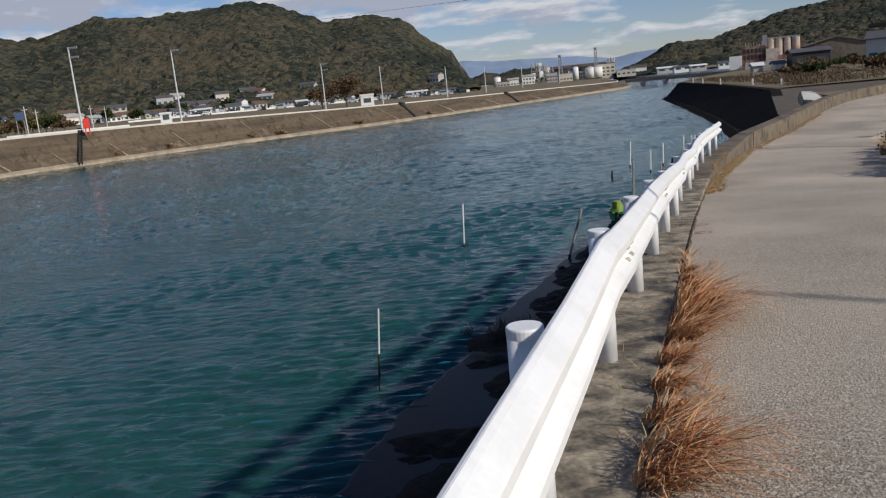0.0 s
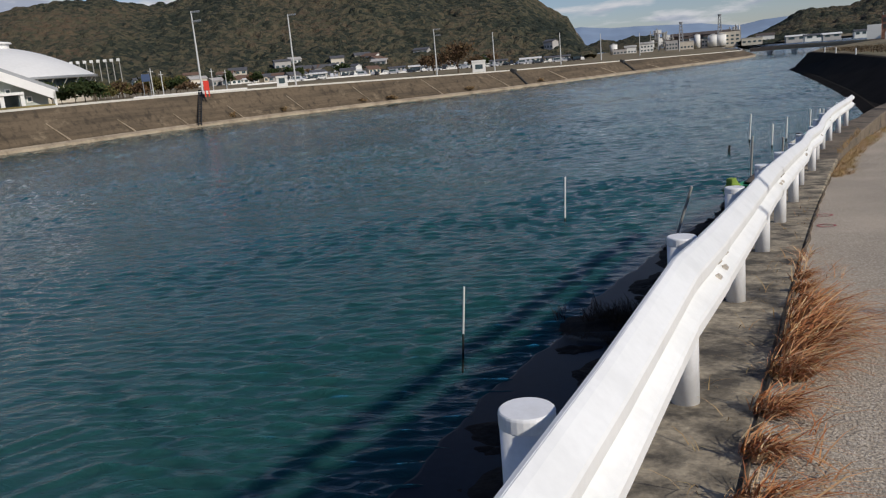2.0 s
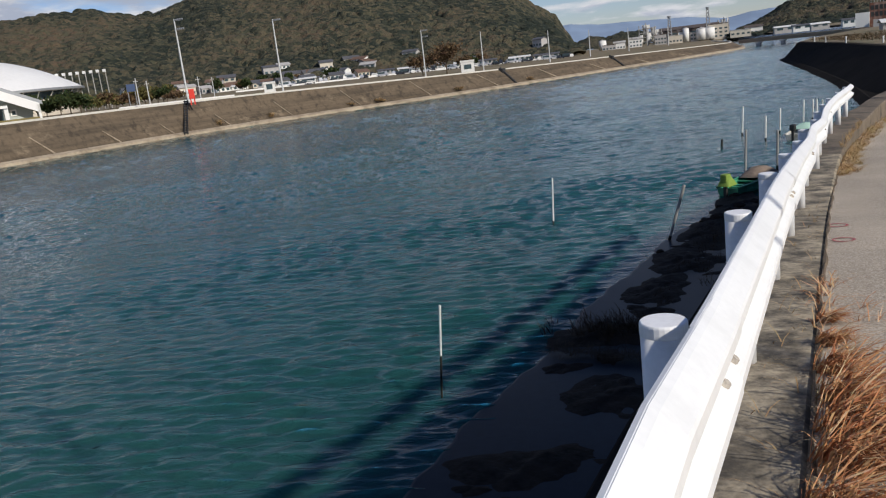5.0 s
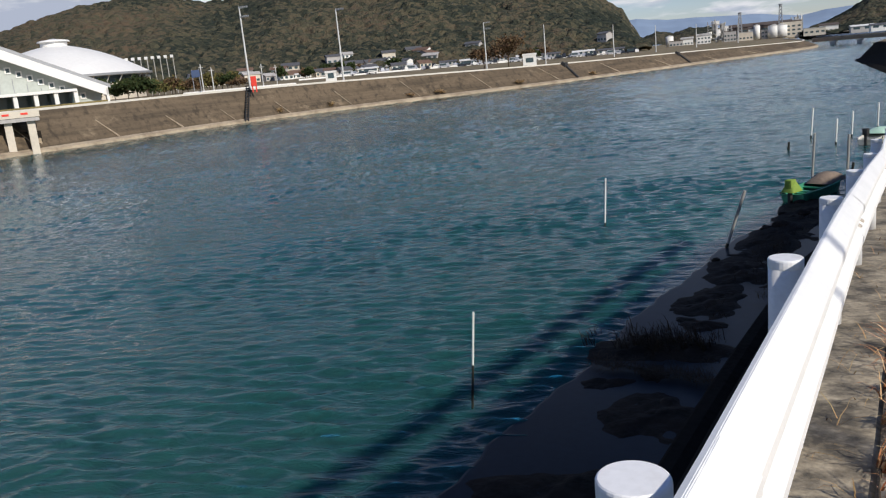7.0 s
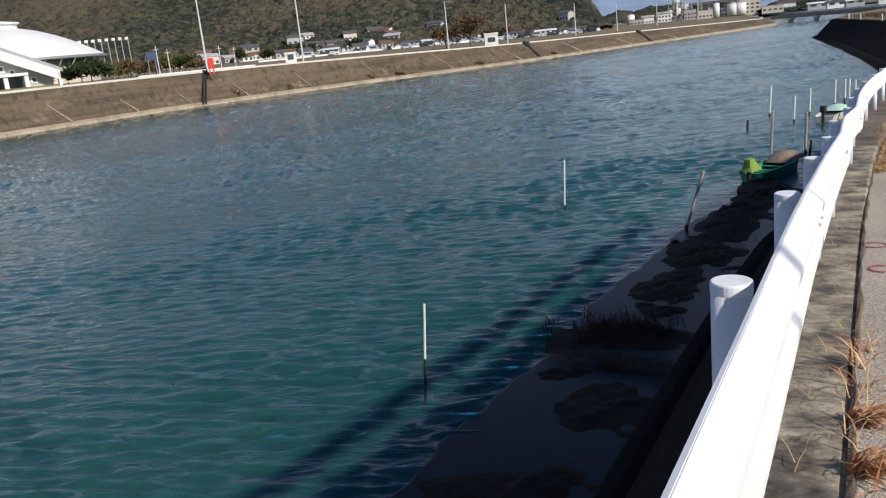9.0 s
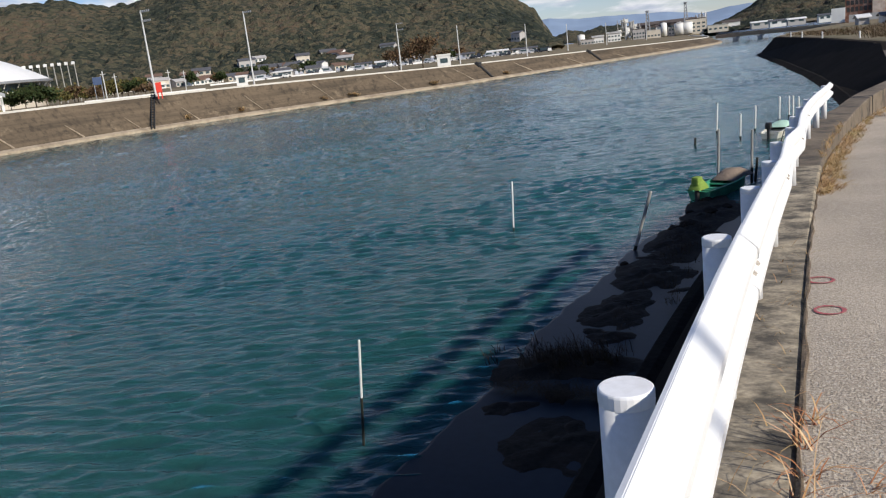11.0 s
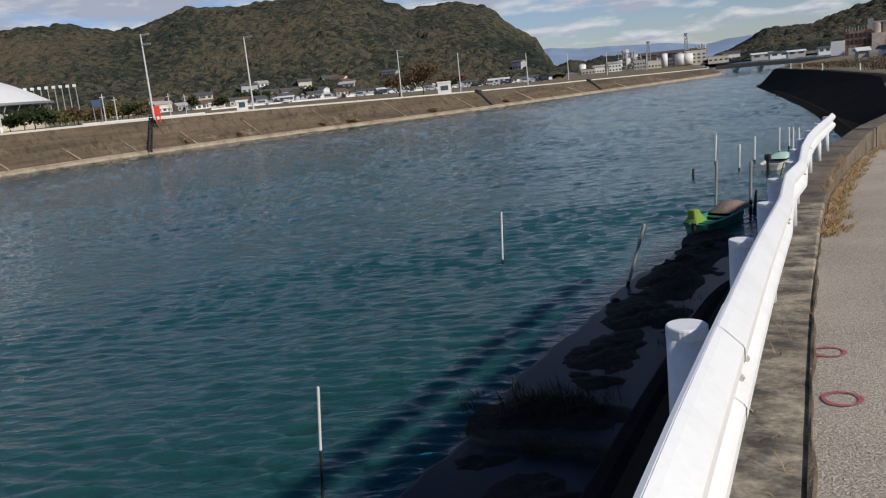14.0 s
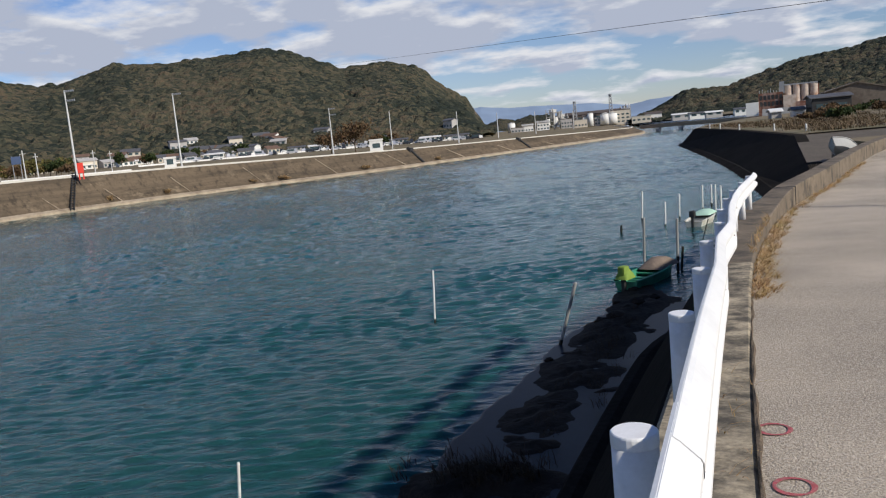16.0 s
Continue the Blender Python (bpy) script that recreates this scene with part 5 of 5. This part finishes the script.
# row of tall lamp columns beside the dome
for k in range(9):
    x, y = brg(-50.2 + 0.4 * k, 260)
    ob = thing("column_lamp", "tall slim grey lamp column with a square head", "lamp column", (x, y, 0.5), "columns beside the dome", 48)
    bm = bmesh.new()
    bm_cyl(bm, (0, 0, -0.5), (0, 0, 10.8), 0.17, 0.13, 8)
    part("shaft", bm, M_column, ob)
    bm = bmesh.new()
    bm_box(bm, -0.75, -0.22, 10.5, 0.2, 0.22, 11.3, 0.1)
    part("head", bm, M_pole, ob, "pale lamp head")

# gymnasium with the long sloping roof
def frame_of(az_r, d_r, az_l, d_l):
    a, b = Vector((*brg(az_l, d_l), 0)), Vector((*brg(az_r, d_r), 0))
    return a, b


ga, gb2 = frame_of(-51.7, 172, -61.6, 168)
gym = thing("gymnasium", "glass-fronted hall under one long white sloping roof", "hall")
gx = (gb2 - ga).normalized()
gy = Vector((-gx.y, gx.x, 0))
Lg = (gb2 - ga).length
ZL, ZR = 1.3 + 168 * math.tan(radians(5.3)), 3.1


def gp(u, v, z):
    p = ga + gx * (u * Lg) + gy * v
    return (p.x, p.y, z)


def gbox(u0, v0, z0, u1, v1, z1, slope=False):
    """A block of the hall; with slope its heights are counted from the roof line."""
    bm = bmesh.new()
    rows = []
    for u in (u0, u1):
        k = ZL + (ZR - ZL) * u if slope else 0.0
        rows.append([gp(u, v0, k + z0), gp(u, v0, k + z1), gp(u, v1, k + z1), gp(u, v1, k + z0)])
    vs = bm_grid(bm, rows, closed=True)
    bm.faces.new(vs[0])
    bm.faces.new(vs[1])
    return bm


M_straw_bank = mat("dry_lawn", (0.2, 0.165, 0.07), 0.95, fine=3, big=0.3, vary=0.35)
M_panel = mat("pale_grey_green_panel", (0.42, 0.45, 0.41), 0.6, fine=2, big=0.3, vary=0.12, bump=0.05)
part("roof", gbox(0, -2.2, -0.3, 1, 32, 0.6, True), M_roofw, gym)
part("fascia", gbox(0, -2.6, -1.5, 1.0, -2.0, 0.25, True), M_roofw, gym, "broad white sloping fascia")
part("roof_edge", gbox(0, -2.3, 0.25, 1.02, -1.2, 0.95, True), M_grey, gym, "grey metal roof edge")
bm = bmesh.new()
bm.faces.new([bm.verts.new(gp(u, 0.0, z)) for u, z in ((0, 0.0), (0.97, 0.0), (0.97, ZR - 0.6), (0, ZL - 0.5))])
part("wall", bm, M_panel, gym)
for k in range(15):
    u = 0.03 + 0.058 * k
    zc = ZL + (ZR - ZL) * u - 3.2
    fr = part("window_frame", gbox(u, -0.16, zc - 0.6, u + 0.036, 0.05, zc + 0.6), M_white, gym)
    part("pane", gbox(u + 0.008, -0.2, zc - 0.36, u + 0.028, -0.1, zc + 0.36), M_glass, fr)
for k in range(1, 10):
    part("mullion", gbox(0.078 * k, -0.1, 3.6, 0.078 * k + 0.004, 0.02, min(9.0, ZL + (ZR - ZL) * 0.078 * k - 4.2)), M_grey, gym)
part("ground_glazing", gbox(0.0, -0.3, 0.0, 0.8, -0.05, 3.0), M_glass, gym, "dark recessed ground-floor glazing")
part("terrace_slab", gbox(0.0, -4.6, 3.0, 0.8, 0.0, 3.5), M_white, gym)
for k in range(7):
    part("column", gbox(0.79 - 0.115 * k - 0.012, -4.3, -0.5, 0.79 - 0.115 * k + 0.012, -3.6, 3.0), M_white, gym)
part("end_leg", gbox(0.985, -2.6, -1.0, 1.0, -1.6, ZR), M_white, gym)
part("terrace_wall", gbox(0.0, -7.0, -0.5, 0.95, -6.6, 0.95), M_straw_bank, gym, "low grassy terrace edge")
M_leafyellow = island_mat("yellow_green_leaves", ((0.12, 0.11, 0.035), (0.17, 0.14, 0.045), (0.09, 0.09, 0.03), (0.2, 0.15, 0.06)))
for k, (az, d, h, w) in enumerate(((-51.6, 196, 4.6, 4.2), (-51.1, 190, 3.4, 5.0), (-50.3, 188, 4.2, 5.6), (-49.7, 192, 4.8, 5.2), (-49.1, 190, 4.0, 4.6))):
    x, y = brg(az, d)
    tree("dark evergreen shrub beside the hall", x, y, 0.4, h, w, M_leafgreen, 300 + k, 700, 0.42, "shrubs by the hall")
for k in range(16):
    x, y = brg(-48.6 + 0.36 * k + rg.uniform(-0.1, 0.1), 232 + rg.uniform(-14, 14))
    tree("yellowing shrub beside the far road", x, y, 0.4, rg.uniform(2.6, 4.8), rg.uniform(3.6, 6.0), (M_leafyellow, M_leafgreen, M_leafyellow, M_leafbrown)[k % 4], 320 + k, 480, 0.42, "roadside shrubs")

# sluice structure on the bank
x, y = brg(-58.8, 116)
sl = thing("sluice", "concrete sluice tower on piers at the waterline", "sluice", (x, y, 0), "", 57)
for sx in (-4.6, -1.5, 1.6, 4.2):
    bm = bmesh.new()
    bm_box(bm, sx - 0.45, -1.6, WATER - 0.8, sx + 0.45, 1.6, -0.5, 0.05)
    part("pier", bm, M_cream, sl)
bm = bmesh.new()
bm_box(bm, -5.6, -2.2, -0.6, 5.2, 2.4, -0.1, 0.05)
part("deck", bm, M_greyw, sl)
bm = bmesh.new()
bm_box(bm, -5.6, 1.6, WATER - 0.8, 5.2, 2.6, -2.0)
# the dark opening behind the piers is coloured in with M_wall's painted shade
part("back_wall", bm, M_wall, sl)
bm = bmesh.new()
bm_box(bm, -5.5, 1.2, WATER - 0.8, 5.1, 1.55, -2.9)
part("gate", bm, M_toe, sl, "tan sluice gate")
bm = bmesh.new()
bm_box(bm, -5.7, -2.3, -0.1, 5.3, -2.1, 0.7, 0.03)
part("parapet", bm, M_cream, sl)
for k in range(5):
    bm = bmesh.new()
    bm_box(bm, -5.2 + 2.1 * k, -2.34, 0.25, -4.4 + 2.1 * k, -2.28, 0.5)
    part("red_panel", bm, M_red, sl, "faded red railing panel")

# ---------------------------------------------------------------- bridge and works up the river
br = thing("road_bridge", "low concrete road bridge across the river", "bridge")
A, B = Vector((*brg(-5.35, 352), 0)), Vector((*brg(1.6, 322), 0))
bd = (B - A).normalized()
bn = Vector((-bd.y, bd.x, 0))
bm = bmesh.new()
rows = []
for u in np.linspace(0, 1, 10):
    p = A.lerp(B, u)
    z = -2.25 - 0.25 * u + 0.12 * math.sin(math.pi * u)
    rows.append([tuple(p + Vector((0, 0, z - 1.0))), tuple(p + Vector((0, 0, z))), tuple(p + bn * 7 + Vector((0, 0, z))), tuple(p + bn * 7 + Vector((0, 0, z - 1.0)))])
vs = bm_grid(bm, rows, closed=True)
bm.faces.new(vs[0])
bm.faces.new(vs[-1])
part("deck", bm, mat("tan_bridge_concrete", (0.3, 0.23, 0.16), 0.9, fine=1, big=0.1, vary=0.15), br)
for v in (0.15, 6.7):
    bm = bmesh.new()
    rows = []
    for u in np.linspace(0, 1, 10):
        p = A.lerp(B, u) + bn * v
        z = -2.25 - 0.25 * u + 0.12 * math.sin(math.pi * u)
        rows.append([(p.x, p.y, z - 0.02), (p.x, p.y, z + 0.45), (p.x + bn.x * 0.2, p.y + bn.y * 0.2, z + 0.45), (p.x + bn.x * 0.2, p.y + bn.y * 0.2, z - 0.02)])
    bm_grid(bm, rows, closed=True)
    part("parapet", bm, M_toe, br, "pale bridge parapet")
for u in (0.18, 0.40, 0.64):
    p = A.lerp(B, u)
    bm = bmesh.new()
    bm_box(bm, p.x - 0.8, p.y - 0.5, WATER - 0.5, p.x + 0.8, p.y + 6, -3.7)
    bm_box(bm, p.x - 1.3, p.y - 0.7, -3.75, p.x + 1.3, p.y + 6.4, -3.2)
    part("pier", bm, M_grey, br)

M_plant = mat("dusty_plant_steel", (0.46, 0.45, 0.42), 0.8, fine=0.8, big=0.1, vary=0.35, stain=(0.16, 0.14, 0.12), stain_amt=0.7, stain_scale=0.25)
M_plantdark = mat("brown_plant_cladding", (0.1, 0.08, 0.07), 0.85, fine=1.0, big=0.1, vary=0.3)
for q, (az, w, h, d) in enumerate(((-11.75, 10, 6.5, 690), (-10.15, 9, 7.5, 690), (-9.2, 10, 5.5, 670), (-8.75, 7, 8, 690), (-7.9, 9, 6, 690), (-6.55, 15, 10.5, 690), (-12.8, 9, 5, 690), (-13.5, 10, 4, 660), (-5.2, 14, 4, 640), (-4.4, 12, 5, 650))):
    x, y = brg(az, d)
    house("works_building", "pale block of the riverside works", x, y, -1.5, w, 10, h, -az, 0.0 if q % 3 else 1.2, (M_white, M_greyw, M_cream)[q % 3], (M_plant, M_plantdark)[q % 2], 4, "riverside works", "building")
x, y = brg(-8.35, 715)
house("works_hall", "long dark-roofed hall behind the works", x, y, -1.5, 46, 14, 10.0, 8, 2.2, M_plantdark, M_plantdark, 6, "", "hall")


def process_tower(az, d, w, h, floors, label, seed):
    """Open steel frame with hoppers, ducts and stair flights."""
    rg2 = np.random.default_rng(seed)
    x, y = brg(az, d)
    ob = thing("process_tower", label, "industrial tower", (x, y, -1.5), "towers of the works", -az)
    for sx in (-1, 0, 1):
        for sy in (-1, 1):
            bm = bmesh.new()
            bm_box(bm, sx * w / 2 - 0.25, sy * 3 - 0.25, 0, sx * w / 2 + 0.25, sy * 3 + 0.25, h * rg2.uniform(0.8, 1.0))
            part("column", bm, M_plant, ob)
    for k in range(1, floors + 1):
        z = h * 0.8 * k / floors
        bm = bmesh.new()
        bm_box(bm, -w / 2 - 0.4, -3.4, z - 0.2, w / 2 + 0.4, 3.4, z + 0.2)
        part("floor_deck", bm, M_plant, ob)
    for k in range(4):
        r = w * rg2.uniform(0.12, 0.2)
        cx, z = (k - 1.5) * w * 0.27, h * rg2.uniform(0.2, 0.55)
        bm = bmesh.new()
        bm_cyl(bm, (cx, -1.5, z), (cx, -1.5, z + h * 0.3), r, seg=12)
        bm_cyl(bm, (cx, -1.5, z - r * 1.4), (cx, -1.5, z), r * 0.25, r, 12)
        part("hopper", bm, (M_white, M_plant)[k % 2], ob)
    for k in range(3):
        bm = bmesh.new()
        cx = rg2.uniform(-w / 2, w / 2)
        bm_cyl(bm, (cx, -3.2, 0.5), (cx + rg2.uniform(-3, 3), -3.2, h * rg2.uniform(0.75, 1.08)), 0.45, seg=8)
        part("duct", bm, (M_plant, M_white)[k % 2], ob)
    bm = bmesh.new()
    bm_box(bm, -w * 0.3, -2, h * 0.78, w * 0.22, 2.4, h * 0.97)
    part("penthouse", bm, M_white, ob)
    return ob


process_tower(-11.0, 700, 12, 17, 4, "pale dusty process tower of open steel frames and hoppers", 5)
process_tower(-10.35, 705, 7, 12.5, 3, "lower pale process tower with ducts", 6)
process_tower(-6.2, 720, 8, 14.5, 4, "rooftop plant tower behind the white block", 7)
for az, r, h in ((-7.55, 4.2, 8.5), (-7.1, 4.2, 8.5), (-8.55, 2.4, 10.0), (-13.9, 3.0, 8.0)):
    x, y = brg(az, 685)
    ob = thing("storage_tank", "white round storage tank at the works", "tank", (x, y, -1.5), "tanks of the works")
    bm = bmesh.new()
    bm_cyl(bm, (0, 0, 0), (0, 0, h), r, seg=20)
    part("shell", bm, M_white, ob, smooth=True)
    bm = bmesh.new()
    bm_cyl(bm, (0, 0, h), (0, 0, h + r * 0.3), r * 1.02, r * 0.15, 20)
    part("roof", bm, M_plant, ob)


def lattice_tower(az, d, z0, h, w, label):
    x, y = brg(az, d)
    ob = thing("lattice_tower", label, "tower", (x, y, z0))
    for sx in (-1, 1):
        for sy in (-1, 1):
            bm = bmesh.new()
            bm_cyl(bm, (sx * w / 2, sy * w / 2, 0), (sx * w / 5, sy * w / 5, h), 0.3, 0.2, 6)
            part("leg", bm, M_grey, ob)
    n = 9
    for k in range(n):
        z, z2 = h * k / n, h * (k + 1) / n
        a, b = w / 2 - 0.3 * w * k / n, w / 2 - 0.3 * w * (k + 1) / n
        for sy in (-1, 1):
            for sx in (-1, 1):
                bm = bmesh.new()
                bm_cyl(bm, (-sx * a, sy * a, z), (sx * b, sy * b, z2), 0.14, seg=5)
                part("brace", bm, M_grey, ob)
    bm = bmesh.new()
    bm_cyl(bm, (0, 0, h - 0.9), (0, 0, h + 0.3), w * 0.34, w * 0.4, 10)
    part("platform", bm, M_grey, ob)
    return ob


lattice_tower(-7.15, 700, -2, 24.5, 3.6, "grey lattice mast with a top platform")
lattice_tower(-9.55, 705, -2, 21.5, 3.6, "dark lattice mast above the works")

# factory on the road side
M_rusty = mat("rust_streaked_steel", (0.17, 0.075, 0.05), 0.85, fine=1.2, big=0.15, vary=0.4, stain=(0.4, 0.33, 0.28), stain_amt=0.45, stain_scale=0.3)
M_silo = mat("rust_streaked_white_silo", (0.5, 0.42, 0.35), 0.8, fine=0.8, big=0.12, vary=0.25, stain=(0.3, 0.15, 0.08), stain_amt=0.8, stain_scale=0.16)
M_ware = mat("weathered_brown_cladding", (0.15, 0.125, 0.1), 0.85, fine=1.5, big=0.2, vary=0.35, stain=(0.08, 0.06, 0.045), stain_amt=0.6, stain_scale=0.3)
FD = 380
x, y = brg(3.6, FD)
fac = thing("old_factory", "derelict rust-stained factory with silos", "factory", (x, y, -3.0), "", -3.6)
for (x0, x1, y0, y1, z0, z1, m, nm) in ((-14.5, -9.5, -4, 4, 0, 6.2, M_white, "annex"), (-9.5, 0.2, -2, 8, 0, 9.6, M_rusty, "main_block"), (0.2, 5.2, -3, 6, 0, 8.0, M_silo, "side_block"), (-8, 14, -9, -4, 0, 3.0, M_greyw, "front_shed"), (5, 14, -3, 6, 0, 5.0, M_rusty, "silo_base"), (-1.2, 0.8, 0, 3, 9, 13.8, M_grey, "lift_tower")):
    bm = bmesh.new()
    bm_box(bm, x0, y0, z0, x1, y1, z1)
    p = part(nm, bm, m, fac)
    if nm == "main_block":
        for r in range(2):
            for k in range(6):
                b2 = bmesh.new()
                bm_box(b2, x0 + 0.5 + 1.55 * k, y0 - 0.1, 4.2 + 2.6 * r, x0 + 1.6 + 1.55 * k, y0 + 0.1, 6.0 + 2.6 * r)
                part("window", b2, M_dark, p)
for k in range(4):
    bm = bmesh.new()
    bm_cyl(bm, (2.2 + 3.3 * k, 4, 3), (2.2 + 3.3 * k, 4, 12.0), 1.6, seg=20)
    part("silo", bm, M_silo, fac, "pale silo streaked with rust")
bm = bmesh.new()
bm_box(bm, 0.8, 4.6, 3.0, 14.2, 6.4, 11.8)
part("back_wall", bm, M_rusty, fac, "rust-brown cladding behind the silos")
bm = bmesh.new()
bm_box(bm, 0.5, 2.6, 12.0, 13.8, 5.4, 12.6)
part("gantry", bm, M_grey, fac)
for k in range(9):
    bm = bmesh.new()
    bm_cyl(bm, (-9 + k * 1.1, -1.5, 9.5), (-9 + k * 1.1, -1.5, 10.8 + 0.6 * math.sin(k * 2)), 0.12, seg=6)
    part("vent_pipe", bm, M_grey, fac)
x, y = brg(7.6, 260)
house("warehouse", "weathered grey corrugated warehouse with a gable roof", x, y, -1.6, 17, 15, 5.0, 88, 1.9, M_ware, M_ware, 2, "", "warehouse")
x, y = brg(6.2, 230)
house("warehouse", "dark open-sided shed beside the warehouse", x, y, -1.6, 9, 8, 3.6, 5, 0.7, M_dark, M_tile, 2, "", "shed")
for q, (az, d, w, h) in enumerate(((1.0, 480, 6, 2.6), (-0.6, 500, 9, 2.2), (-1.6, 520, 10, 2.4), (3.1, 235, 2.4, 1.2), (4.4, 232, 2.6, 1.2), (-2.6, 540, 12, 2.6))):
    x, y = brg(az, d)
    house("shed", "small pale building near the bend", x, y, -1.6, w, 5, h, -az + 10, 0.6, (M_white, M_greyw)[q % 2], (M_tile, M_roofw)[q % 2], 2, "buildings near the bend", "shed")
x, y = brg(10.9, 215)
house("house", "pale blue-grey house beyond the road", x, y, -1.9, 9, 8, 5.2, -20, 1.6, mat("blue_grey_siding", (0.4, 0.44, 0.46), 0.8, fine=3, vary=0.1), M_tile, 3, "", "house")
for k in range(26):
    az, d = rg.uniform(5.0, 13), rg.uniform(110, 240)
    x, y = brg(az, d)
    tree("scrubby brown bush on the waste ground", x, y, -1.7, rg.uniform(1.0, 2.3), rg.uniform(2.2, 4), (M_leafbrown, M_leafbrown, M_leafgreen, M_leafbrown)[k % 4], 400 + k, 380, 0.32, "bushes on the waste ground")
for k in range(10):
    x, y = 4.6 + 0.16 * k + rg.uniform(-0.2, 0.5), 15.5 + 0.95 * k
    tree("low roadside bush with dark leaves and straw", x, y, road_z(y) - 0.15, rg.uniform(0.6, 1.1), rg.uniform(0.9, 1.4), (M_leafgreen, M_leafbrown)[k % 2], 430 + k, 480, 0.07, "roadside bushes")
blades("straw_grass", [(edge_x(y) + 4.05 + abs(rng.normal(0, 0.25)), y, road_z(y) - 0.05, 0.2) for y in np.arange(14, 30, 0.3)], 22, 0.35, 0.006, None, 0.5, (0, 0), "yellow straw grass along the road's far edge", "grass", M_straw, 75)

# ---------------------------------------------------------------- overhead cables
def cable(name, a, b, sag, r, label):
    a, b = Vector(a), Vector(b)
    bm = bmesh.new()
    rows = []
    d = (b - a).normalized()
    s = d.cross(Vector((0, 0, 1))).normalized()
    up = s.cross(d)
    for u in np.linspace(0, 1, 40):
        p = a.lerp(b, u) - Vector((0, 0, sag * 4 * u * (1 - u)))
        rows.append([tuple(p + s * r * math.cos(t) + up * r * math.sin(t)) for t in np.linspace(0, 2 * math.pi, 6, endpoint=False)])
    bm_grid(bm, rows, closed=True)
    return tagged(finish(name, bm, M_dark), label, "cable", "", "thing")


def at_el(az, el, d):
    x, y = brg(az, d)
    return (x, y, 1.33 + d * math.tan(radians(el)))


C1, C2 = Vector(at_el(6.19, 5.99, 200)), Vector(at_el(-25.63, 5.39, 640))
cable("overhead_cable", C1 + (C1 - C2) * 0.3, C2, 0.0, 0.07, "dark overhead cable spanning the river")
# cables above the lane, strung square to it
H1 = 3.7
k = (WATER * 0 + H1) / math.tan(SUN_EL)
sx, sy = -k * math.cos(SUN_AZ), -k * math.sin(SUN_AZ)
for (x0, y0), (x1, y1) in (((0.0, 4.25), (1.684, 3.36)), ((2.0, 27.7), (5.4, 25.4))):
    d = Vector((x1 - x0, y1 - y0, 0)).normalized()
    p = Vector((x0 - sx, y0 - sy, H1 + road_z(y0)))
    e = p + d * 25
    cable("lane_cable", p - d * (9 if y0 < 10 else 2.5), e, 0.0, 0.045 if y0 < 10 else 0.08, "dark overhead cable above the lane")
    ob = thing("utility_pole", "grey concrete utility pole carrying the lane cable", "pole", (e.x, e.y, -2.2), "poles beyond the lane")
    bm = bmesh.new()
    bm_cyl(bm, (0, 0, -0.3), (0, 0, e.z + 3.2), 0.17, 0.12, 12)
    part("shaft", bm, M_column, ob)
    bm = bmesh.new()
    bm_box(bm, -0.7, -0.06, e.z + 2.16, 0.7, 0.06, e.z + 2.28, 0.01)
    part("crossarm", bm, M_grey, ob)
